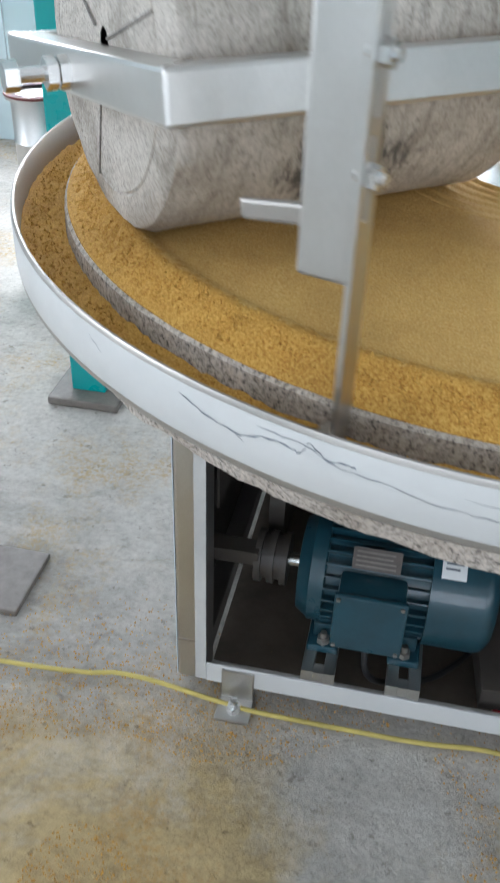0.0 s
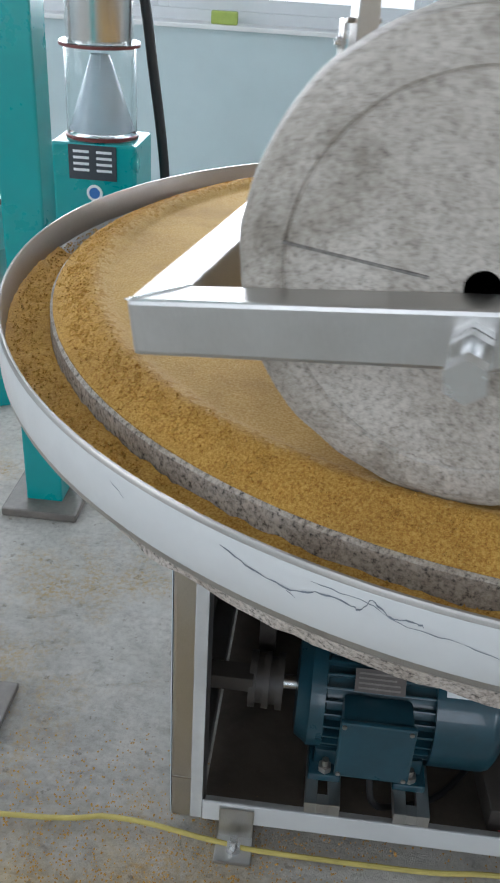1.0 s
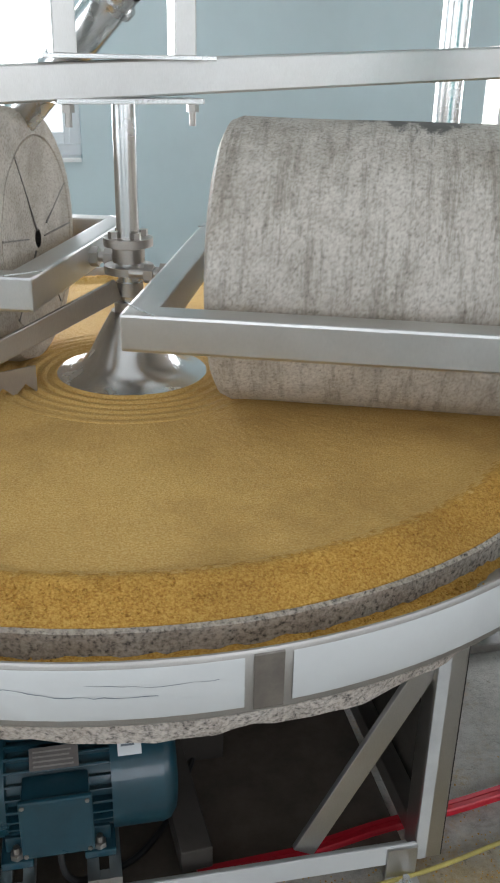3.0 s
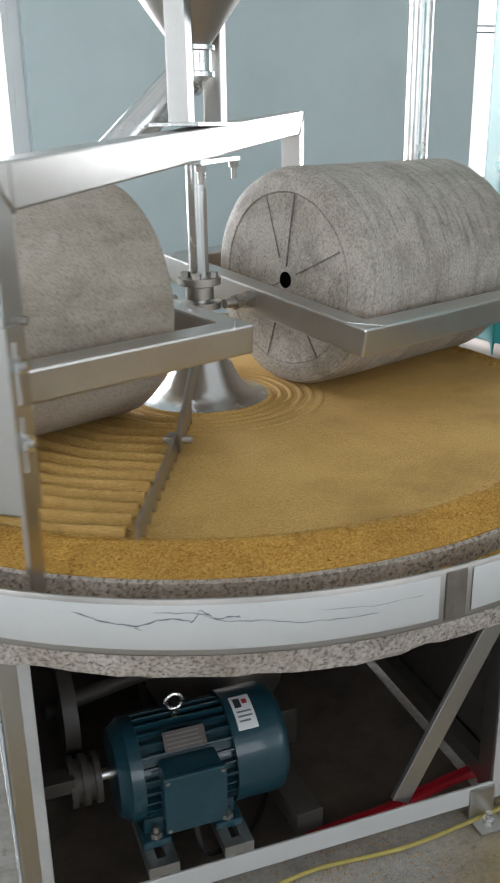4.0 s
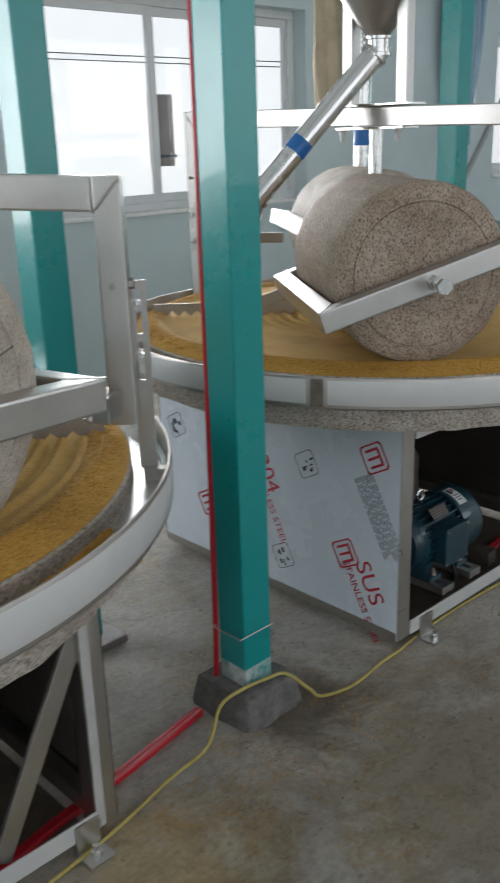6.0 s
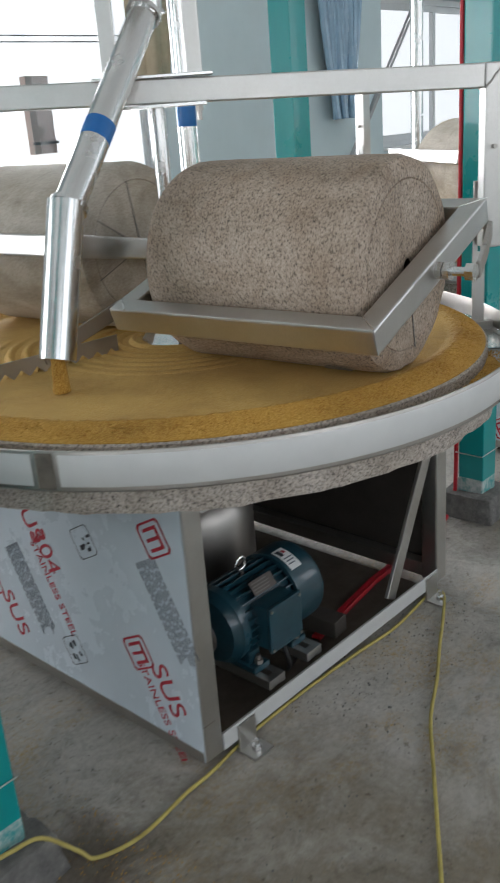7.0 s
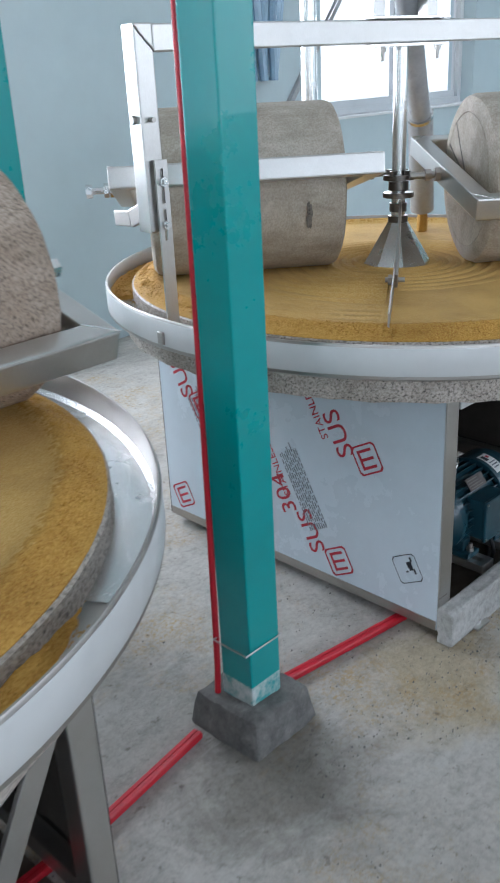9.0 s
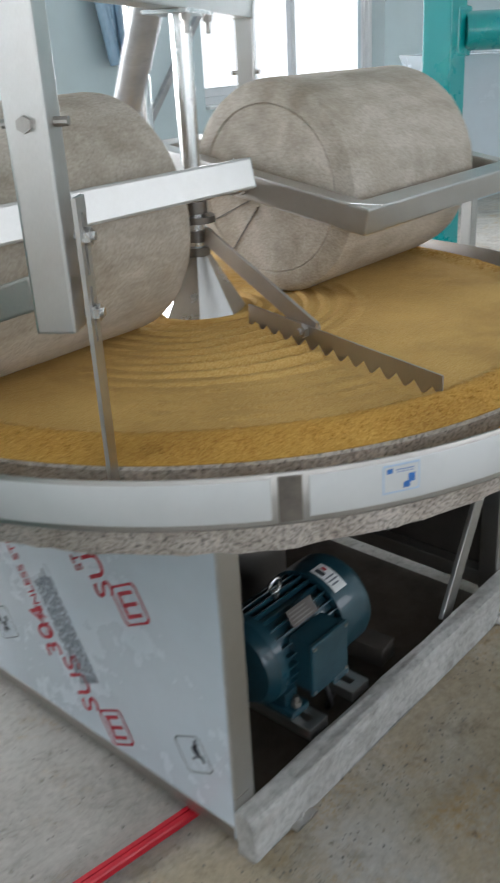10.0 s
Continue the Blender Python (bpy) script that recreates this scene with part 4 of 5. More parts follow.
    low = [(x, 0.894 if i % 2 else 0.874) for i, (x, _) in enumerate(top)]
    fr = [[bm.verts.new((x, y, z)) for x, z in line] for y in (-0.002, 0.002) for line in (top, low)]
    for a, b in ((0, 1), (2, 3), (0, 2), (1, 3)):
        for i in range(2 * n):
            bm.faces.new((fr[a][i], fr[a][i + 1], fr[b][i + 1], fr[b][i]))
    for i in (0, 2 * n):
        bm.faces.new((fr[0][i], fr[1][i], fr[3][i], fr[2][i]))
    bmesh.ops.recalc_face_normals(bm, faces=bm.faces)
    bl = part("plough_blade", bm, M["steel_dull"], ro, "toothed steel blade that furrows the meal", at=pose(0, 0, 0, 0, 0, blade_turn))
    arm = bmesh.new()
    bar(arm, (0.03, 0.008, 1.045), (0.42, 0.008, 0.912), 0.008, 0.04, 0.002)
    part("blade_arm", arm, M["steel_dull"], bl)
    b = cyl(bmesh.new(), (0.40, -0.022, 0.912), (0.40, 0.03, 0.912), 0.007, seg=10)
    hexnut(b, (0.40, -0.014, 0.912), (0.40, -0.003, 0.912), 0.014)
    part("arm_bolt", b, M["steel_dull"], bl)

    # furrows that the teeth leave behind them
    def furrow(r, z, a):
        back = (radians(-2) - a) / radians(66)
        k = max(0.0, min(1.0, 1.1 - 1.15 * back)) * (1.0 if seed == 1 else max(0.12, min(1.0, (0.56 - r) / 0.12))) * min(1.0, (a + radians(72)) / radians(8))
        ph = (r - x0) / (x1 - x0) * n * 2 * math.pi
        lump = 0.0008 * random.uniform(-1, 1) + 0.0015 * noise.noise(Vector((r * 40 * math.cos(a), r * 40 * math.sin(a), seed)))
        return (0.002 * noise.noise(Vector((r * 9, a * 4, seed))), max(-0.0025, k * ((0.0085 if seed == 1 else 0.011) * math.cos(ph) + 0.0075) + lump) - 0.001)

    fp = [(0.19 + 0.575 * i / 110, ROTOR_MEAL) for i in range(111)]
    part("furrowed_meal", lathe(fp, 90, -70, -2, wobble=furrow), M["grits_flat"], ro, "ridged maize meal behind the blade", True, at=pose(0, 0, 0, 0, 0, blade_turn))
    # ripples left round the shaft
    part("meal_ripples", lathe([(0.12 + (0.16 if seed == 1 else 0.27) * i / 72, ROTOR_MEAL + 0.001 + (0.005 if seed == 1 else 0.009) * math.sin(i / 72 * 7 * 2 * math.pi) * (1 - i / 74)) for i in range(73)], 120, wobble=lambda r, z, a: (0.003 * noise.noise(Vector((math.cos(a) * 2, math.sin(a) * 2, r * 9))), 0.0005 * random.uniform(-1, 1) - 0.0022 * (r > (0.27 if seed == 1 else 0.375)))), M["grits_flat"], ro, "rings of meal round the shaft", True)
    # feed hopper and pipe
    hz = hopper_z
    hr = hopper_r
    hop = lathe([(0.034, hz), (0.036, hz + 0.004), (hr, hz + hr), (hr + 0.003, hz + hr + 0.006), (hr + 0.003, hz + 0.42), (hr, hz + 0.42), (hr - 0.002, hz + hr + 0.008), (0.033, hz + 0.006)], 48)
    hop = part("feed_hopper", hop, M["steel_dull"], ro, "bright sheet-steel feed hopper", True)
    part("outlet_ring", lathe([(0.036, hz - 0.05), (0.045, hz - 0.05), (0.045, hz - 0.042), (0.039, hz - 0.04), (0.039, hz - 0.004), (0.046, hz - 0.002), (0.046, hz + 0.006), (0.037, hz + 0.008)], 32), M["steel_bright"], hop, smooth=True)
    for x in (-0.105, 0.105):
        part("hopper_stay", boxes(((x - 0.02, -0.02, beam_top + 0.006), (x + 0.02, 0.02, hz + 0.55)), bevel=0.003), M["steel"], ro, at=g)
        arm = bmesh.new()
        bar(arm, (x * 1.2, 0, hz + 0.36), ((hr - 0.004) * (1 if x > 0 else -1), 0, hz + 0.36), 0.02, 0.02, 0.002)
        part("stay_arm", arm, M["steel"], ro, at=g)
    er, ez, pr, pz = pipe_kind
    pg = pose(0, 0, 0, 0, 0, pipe_turn)
    p0, p1, p2 = Vector((0.0, 0, hz - 0.035)), Vector((er, 0, ez)), Vector((pr, 0, pz))
    pipe = bmesh.new()
    cyl(pipe, p0 + (p0 - p1).normalized() * 0.01, p1, 0.036, seg=28)
    pipe = part("feed_pipe", pipe, M["galvanised"] if seed == 3 else M["steel_bright"], ro, "sloping bright steel feed pipe", True, at=pg)
    part("lower_pipe", cyl(bmesh.new(), p1 + Vector((0, 0, 0.02)), p2, 0.042, seg=28, caps=False), M["galvanised"] if seed == 3 else M["steel_bright"], pipe, smooth=True)
    d = (p1 - p0).normalized()
    if seed == 2:
        part("tape_band", cyl(bmesh.new(), p0 + d * 0.60 * (p1 - p0).length, p0 + d * (0.60 * (p1 - p0).length + 0.05), 0.0368, seg=28), M["blue_tape"], pipe, smooth=True)
    for q in (p0 + d * 0.02, p1 - d * 0.01):
        part("pipe_clamp", cyl(bmesh.new(), q - d * 0.006, q + d * 0.006, 0.044, seg=28), M["steel_bright"], pipe, smooth=True)
    if pz < 1.0:
        st = cyl(bmesh.new(), p2 + Vector((0, 0, 0.01)), (pr, 0, ROTOR_MEAL + 0.002), 0.016, 0.020, 14)
        for v in st.verts:
            v.co += Vector((random.uniform(-1, 1), random.uniform(-1, 1), 0)) * 0.003
        part("falling_meal", st, M["grits"], ro, "stream of falling meal", at=pg)
    return ro, rollers, yokes


A_AT, B_AT, C_AT = (0.0, 0.0), (2.053, -0.008), (4.221, 0.002)
YAWS = (0.0, -0.54, -0.88)


def marks_for(kind):
    if kind == "B":
        t = -62
        return [("logo", -0.440, 0.582, t), ("logo", -0.336, 0.254, t), ("SUS", -0.428, 0.186, t), ("304", -0.010, 0.426, t), ("SUS", 0.045, 0.505, t), ("STAINLESS STEEL", -0.019, 0.323, t),
                ("icon", -0.181, 0.501, t), ("icon", -0.074, 0.160, t), ("icon", 0.440, 0.496, t), ("logo", 0.287, 0.246, t), ("SUS", 0.192, 0.177, t), ("small", -0.455, 0.412, t), ("STAINLESS STEEL", -0.399, 0.111, t), ("small", 0.097, 0.293, t)]
    if kind == "C":
        t = 118
        return [("logo", -0.304, 0.467, t), ("SUS", -0.208, 0.516, t), ("logo", -0.205, 0.118, t), ("SUS", -0.102, 0.181, t), ("304", 0.002, 0.271, t), ("STAINLESS STEEL", 0.047, 0.388, t),
                ("small", -0.077, 0.303, t), ("small", 0.315, 0.388, t), ("icon", 0.173, 0.219, t), ("icon", -0.440, 0.184, t), ("logo", 0.347, 0.472, t), ("logo", 0.464, 0.121, t), ("SUS", 0.429, 0.548, t), ("STAINLESS STEEL", -0.099, 0.606, t)]
    return [("logo", 0.1, 0.5, -62), ("small", -0.1, 0.3, -62)]


mill_base(pose(*A_AT, 0, 0, 0, YAWS[0]), marks_for("A"), -85.4, False, 1, "square stainless mill stand carrying a round granite bed of maize meal", 0.520)
mill_base(pose(*B_AT, 0, 0, 0, YAWS[1]), marks_for("B"), -151.5, False, 2, "square stainless mill stand with printed film-covered side", 0.535)
mill_base(pose(*C_AT, 0, 0, 0, YAWS[2]), marks_for("C"), -129.0, True, 3, "square stainless mill stand on a concrete strip", 0.540)


def scratch(rows, r0, parent, width=0.0016):
    """A dark scratch on a trough's film: (angle, height) points round the axis."""
    bm = bmesh.new()
    pts = []
    for (a, z), (b, y) in zip(rows, rows[1:]):
        for i in range(6):
            t = i / 6
            pts.append((a + (b - a) * t + random.uniform(-0.12, 0.12), z + (y - z) * t + random.uniform(-0.0012, 0.0012)))
    prev = None
    for i, (a, z) in enumerate(pts):
        w = width * (0.2 + 0.55 * abs(math.sin(i * 0.7)))
        p, q = Vector((r0 * math.cos(radians(a)), r0 * math.sin(radians(a)), z - w)), Vector((r0 * math.cos(radians(a)), r0 * math.sin(radians(a)), z + w))
        cur = (bm.verts.new(p), bm.verts.new(q))
        if prev:
            bm.faces.new((prev[0], cur[0], cur[1], prev[1]))
        prev = cur
    part("scratch", bm, M["ink_grey"], parent)


trough_a = [o for o in bpy.data.objects if o.name == "trough"][0]
scratch([(-118.5, 0.843), (-116.5, 0.833), (-113.3, 0.825), (-111.5, 0.836), (-109.9, 0.837), (-108.6, 0.833), (-108.0, 0.850), (-106.8, 0.836), (-105.5, 0.840), (-104.6, 0.837)], 0.9203, trough_a)
scratch([(-112.0, 0.847), (-108.2, 0.845), (-106.4, 0.833), (-102.6, 0.831), (-99.8, 0.823), (-96.0, 0.821), (-92.6, 0.822)], 0.9203, trough_a, 0.0008)
scratch([(-113.8, 0.827), (-112.6, 0.818)], 0.9203, trough_a, 0.0008)
scratch([(-129.0, 0.843), (-127.2, 0.829)], 0.9203, trough_a, 0.001)
scratch([(-98.0, 0.837), (-93.0, 0.833), (-88.0, 0.835)], 0.9203, trough_a, 0.0005)
trough_c = [o for o in bpy.data.objects if o.name.startswith("trough") and "meal" not in o.name and "floor" not in o.name and o.parent and abs(o.parent.matrix_basis.translation.x - C_AT[0]) < 0.01][0]
M["pale_blue"] = paint("pale_blue_print", (0.42, 0.55, 0.70), 0.4, 0.15, 0.0, 40)
for a in (-118.4, -104.2):
    st = part("blue_sticker", lathe([(0.9200, 0.806), (0.9203, 0.807), (0.9203, 0.851), (0.9200, 0.852)], 8, a - 1.9, a + 1.9), M["pale_blue"], trough_c, "small printed blue sticker on the film")
    part("sticker_field", lathe([(0.9204, 0.809), (0.9206, 0.849)], 8, a - 1.75, a + 1.75), M["film"], st)
    for b0, b1, z0, z1 in ((0.2, 0.9, 0.812, 0.822), (0.7, 1.4, 0.820, 0.834), (-1.5, -0.9, 0.838, 0.846), (-0.6, 1.3, 0.842, 0.8435), (-0.6, 1.3, 0.8385, 0.8395)):
        part("printed_bar", lathe([(0.9207, z0), (0.9208, z1)], 4, a + b0, a + b1), M["ink_blue"], st)
motor_unit(pose(*A_AT, 0, 0, 0, YAWS[0]))
motor_unit(pose(*B_AT, 0, 0, 0, YAWS[1]))
motor_unit(pose(*C_AT, 0, 0, 0, YAWS[2]))
for c in (A_AT, B_AT, C_AT):
    gearbox_unit(Matrix.Translation((*c, 0)))

ROTORS = []
for c, phase, args in (
        (A_AT, -144.2, dict(speed=40.81, roll_at=0.474, reach=0.842, yoke_z=1.095, beam_top=1.4375, post_low=0.975, lead=35.2, rise=0.0385, offs=(-2.0, -1.0), aside=0.012, blade_turn=-133.0, pipe_turn=165.0,
                            tilts=([(0, 7.6), (1.0, 7.6), (1.5, 6.5), (2.0, 4.0), (2.5, -1.0), (3.2, 3.0), (4.0, 7.6), (10, 7.6)], [(0, -4.0), (1.5, -3.0), (2.0, -1.0), (2.5, 3.0), (3.2, 0.0), (4.0, -4.0), (10, -4.0)]),
                            roller_mats=(M["roller_stained"], M["roller_grey"]), seed=1, hopper_z=1.58, pipe_kind=(0.28, 1.29, 0.36, 1.05), cone_faceted=False, yoke_size=(0.093, 0.802, 0.331), hopper_r=0.128, skew=4.56)),
        (B_AT, -386.0, dict(speed=42.35, roll_at=0.459, reach=0.89, yoke_z=1.114, beam_top=1.542, post_low=1.06, lead=43.5, rise=-0.02, offs=(0.0, 0.0), girth=0.977, blade_turn=-98.0, pipe_turn=-75.0, tilts=(18, 10), roller_mats=(M["roller_speckled"], M["roller_pale"]), seed=2, hopper_z=1.74, pipe_kind=(0.42, 1.27, 0.53, 0.955), cone_faceted=True, yoke_size=(0.112, 0.806, 0.298), hopper_r=0.12, skew=5.7)),
        (C_AT, -415.4, dict(speed=41.2, roll_at=0.47, reach=0.885, yoke_z=1.147, beam_top=1.554, post_low=1.09, lead=35.6, rise=0.0, offs=(0.0, 0.0), blade_turn=-102.0, pipe_turn=70.0, tilts=(10, 11.7), roller_mats=(M["roller_pale"], M["roller_pale"]), seed=3, hopper_z=1.74, pipe_kind=(0.42, 1.27, 0.53, 0.955), cone_faceted=True, yoke_size=(0.11, 0.845, 0.33), hopper_r=0.12, skew=4.2))):
    rotor, rolls, yokes = mill_rotor(pose(*c, MEAL_Z - ROTOR_MEAL, 0, 0, phase), **args)
    ROTORS.append((rotor, rolls, yokes, c, phase, args))

# worn patches on the other mills' rollers
bm = bmesh.new()
blotch(bm, 0.15, radians(105.5), 0.046, 0.044, 4.4)
bmesh.ops.scale(bm, vec=(1, 0.978, 0.978), verts=bm.verts)
part("worn_patch", bm, M["stain"], ROTORS[1][1][0])
bm = bmesh.new()
blotch(bm, -0.167, radians(354), 0.012, 0.045, 6.0)
part("worn_patch", bm, M["stain"], ROTORS[2][1][1])

# ---- columns, pipes, cables ----


def column(x, y, block):
    c = thing("steel_column", Matrix.Translation((x, y, 0)), "teal painted square steel column", "column", "teal columns between the mills")
    part("shaft", boxes(((-0.048, -0.048, 0.02), (0.048, 0.048, TOP)), bevel=0.005), M["teal"], c)
    part("bare_foot", boxes(((-0.0485, -0.0485, 0.07), (0.0485, 0.0485, 0.142)), bevel=0.007), M["bare_paint"], c, "teal paint worn pale at the column's foot") if block else None
    if block:
        tie = tube_path(bmesh.new(), [(0.052 * a, 0.052 * b, 0.235) for a, b in ((-1.25, 1), (-1.25, -1), (1, -1), (1, 1), (-1.25, 1))], 0.0022, 6)
        part("wire_tie", tie, M["steel"], c)
    return c


def footing(x, y, w, d, hgt):
    bm = boxes(((-w, -d, -0.01), (w, d, hgt)), bevel=0.012)
    bmesh.ops.subdivide_edges(bm, edges=bm.edges, cuts=7, use_grid_fill=True)
    for v in bm.verts:
        k = 1 - 0.14 * max(0, v.co.z) / hgt
        v.co.x *= k
        v.co.y *= k
        v.co += Vector((1, 1, 0.6)) * (0.008 * noise.noise(v.co * 14 + Vector((x, y, 0))) + 0.004 * noise.noise(v.co * 60))
    tagged(part("footing", bm, M["concrete"], at=Matrix.Translation((x, y, 0)), smooth=True), "rough concrete block round a column's foot", "footing", kind="structure")


for x, y in ((1.044, -0.388), (3.133, -0.362)):
    column(x, y, True)
    footing(x, y, 0.104, 0.112, 0.085)
    hose = smooth_path([(x - 0.062, y + 0.055, 0.06), (x - 0.050, y + 0.057, 0.3), (x - 0.036, y + 0.061, 1.4), (x - 0.040, y + 0.061, TOP)])
    tagged(part("red_hose", tube_path(bmesh.new(), hose, 0.0075), M["red"], smooth=True), "thin red hose tied along a teal column", "hose", "red hoses")
for x, y in ((-1.03, 0.43), (0.908, 0.20), (3.111, 0.40), (5.40, 0.06)):
    column(x, y, False)
    tagged(part("base_plate", boxes(((-0.10, -0.105, -0.002), (0.10, 0.095, 0.022)), bevel=0.006), M["plate_grey"], at=Matrix.Translation((x, y, 0))), "square grey steel plate under a column", "base plate", "column base plates")
tagged(part("base_plate", boxes(((-1.09, -0.43, -0.002), (-0.885, -0.25, 0.014)), bevel=0.004), M["plate_grey"]), "flat dull steel plate lying on the floor", "base plate", "column base plates")

for pts in ([(0.059, -0.460), (0.252, -0.448), (0.416, -0.416), (0.629, -0.386), (0.918, -0.336)], [(2.099, -0.405), (2.454, -0.358), (2.706, -0.348), (3.001, -0.307)], [(3.219, -0.322), (3.641, -0.389), (3.705, -0.398)]):
    bm, prev = bmesh.new(), None
    for i, (x, y) in enumerate(pts):
        (x0, y0), (x1, y1) = pts[max(0, i - 1)], pts[min(len(pts) - 1, i + 1)]
        n = Vector((y0 - y1, x1 - x0, 0)).normalized() * 0.0135
        cur = [bm.verts.new(Vector((x, y, 0)) + n * q + Vector((0, 0, z))) for q, z in ((-1, 0.0), (-1, 0.012), (-0.8, 0.016), (-0.1, 0.016), (0.0, 0.012), (0.1, 0.016), (0.8, 0.016), (1, 0.012), (1, 0.0))]
        if prev:
            for j in range(9):
                bm.faces.new((prev[j], prev[(j + 1) % 9], cur[(j + 1) % 9], cur[j]))
        else:
            bm.faces.new(cur)
        prev = cur
    bm.faces.new(prev[::-1])
    tagged(part("cable_conduit", bm, M["red"]), "red plastic cable conduit lying on the floor", "conduit", "red conduits")

verts, faces = [], []
random.seed(11)
for _ in range(16000):
    if random.random() < 0.7:
        x, y = random.gauss(-0.55, 0.35), random.gauss(-0.95, 0.28)
    else:
        x, y = random.uniform(-1.2, 1.3), random.gauss(-0.62, 0.12)
    if noise.noise(Vector((x * 3.1, y * 3.1, 2.0))) < -0.05:
        continue
    c, q, z = Vector((x, y, 0.001)), Euler([random.uniform(0, 6.3) for _ in range(3)]).to_matrix(), random.uniform(0.0008, 0.0018)
    i = len(verts)
    verts += [c + q @ (z * Vector(p)) for p in ((1, 1, 1), (-1, -1, 1), (-1, 1, -1), (1, -1, -1))]
    faces += [(i, i + 1, i + 2), (i, i + 3, i + 1), (i, i + 2, i + 3), (i + 1, i + 3, i + 2)]
me = bpy.data.meshes.new("floor_grit")
me.from_pydata(verts, [], faces)
me.materials.append(M["grits"])
tagged(new("floor_grit", me), "yellow maize grits spilled over the concrete floor", "grit", kind="stuff")

verts, faces = [], []
random.seed(12)
for _ in range(3600):
    x, y = random.uniform(0.9, 5.0), random.choice((random.gauss(-0.62, 0.10), random.uniform(-1.25, 0.1)))
    if noise.noise(Vector((x * 2.3, y * 2.3, 5.0))) < -0.02:
        continue
    c, q, z = Vector((x, y, 0.001)), Euler([random.uniform(0, 6.3) for _ in range(3)]).to_matrix(), random.choice((0.0009, 0.0012, 0.0015, 0.0021)) * random.uniform(0.7, 1.2)
    i = len(verts)
    verts += [c + q @ (z * Vector(p)) for p in ((1, 1, 1), (-1, -1, 1), (-1, 1, -1), (1, -1, -1))]
    faces += [(i, i + 1, i + 2), (i, i + 3, i + 1), (i, i + 2, i + 3), (i + 1, i + 3, i + 2)]
me = bpy.data.meshes.new("dirt_crumbs")
me.from_pydata(verts, [], faces)
me.materials.append(M["concrete"])
tagged(new("dirt_crumbs", me), "grey dirt crumbs strewn over the concrete floor", "crumbs", kind="stuff")

wire = [(-1.800, -0.570), (-0.823, -0.546), (-0.621, -0.523), (-0.439, -0.544), (-0.353, -0.552), (-0.084, -0.551), (0.049, -0.540), (0.223, -0.553), (0.380, -0.542), (0.524, -0.522), (0.695, -0.484)]
wire2 = [(1.190, -0.527), (1.287, -0.557), (1.432, -0.544), (1.518, -0.543), (1.649, -0.528), (1.790, -0.527), (1.923, -0.530), (2.104, -0.542), (2.275, -0.558), (2.448, -0.544), (2.506, -0.541), (2.519, -0.575), (2.407, -0.639), (2.281, -0.700), (2.127, -0.780), (1.983, -0.846), (1.830, -0.943), (1.450, -1.190)]
path = [(x, y, 0.006) for x, y in wire] + [(0.835, -0.462, 0.008), (0.905, -0.435, 0.075), (0.97, -0.45, 0.100), (1.04, -0.465, 0.104), (1.105, -0.475, 0.094), (1.165, -0.505, 0.03)] + [(x, y, 0.006) for x, y in wire2]
tagged(part("yellow_cable", tube_path(bmesh.new(), smooth_path(path, 5), 0.0047, 8), M["yellow"], smooth=True), "thin yellow cable running loosely over the floor", "cable")


def pipe_stand(x, y, r, top, low, taped, label):
    """An upright bright pipe with a lower clear length and clamp."""
    p = thing("riser_pipe", Matrix.Translation((x, y, 0)), label, "pipe", "bright riser pipes")
    part("tube", lathe([(r, low), (r, top), (r - 0.002, top), (r - 0.002, low)], 32), M["steel_bright"], p, smooth=True)
    part("clamp", lathe([(r, low - 0.008), (r + 0.014, low - 0.008), (r + 0.014, low + 0.008), (r, low + 0.008)], 32), M["steel_bright"], p)
    part("clear_sleeve", lathe([(r + 0.003, low - 0.16), (r - 0.004, low - 0.06), (r + 0.003, low - 0.008), (r + 0.001, low - 0.008), (r - 0.006, low - 0.06), (r + 0.001, low - 0.16)], 32), M["panel"], p, smooth=True)
    part("lower_tube", lathe([(r + 0.012, -0.002), (r + 0.012, low - 0.16), (0.0, low - 0.16)], 32), M["steel_dull"], p, smooth=True)
    if taped:
        part("tape_band", lathe([(r + 0.0008, taped), (r + 0.0012, taped + 0.002), (r + 0.0012, taped + 0.07), (r + 0.0008, taped + 0.072)], 32), M["blue_tape"], p, smooth=True)
    return p


pipe_stand(0.87, 0.628, 0.036, TOP, 1.07, 0, "tall bright steel riser pipe with a clear sleeve")
pipe_stand(2.88, 0.716, 0.036, TOP, 1.07, 1.40, "tall bright steel riser pipe with blue tape")
pipe_stand(5.06, 1.05, 0.036, TOP, 1.02, 0, "tall bright steel riser pipe with a clear sleeve")


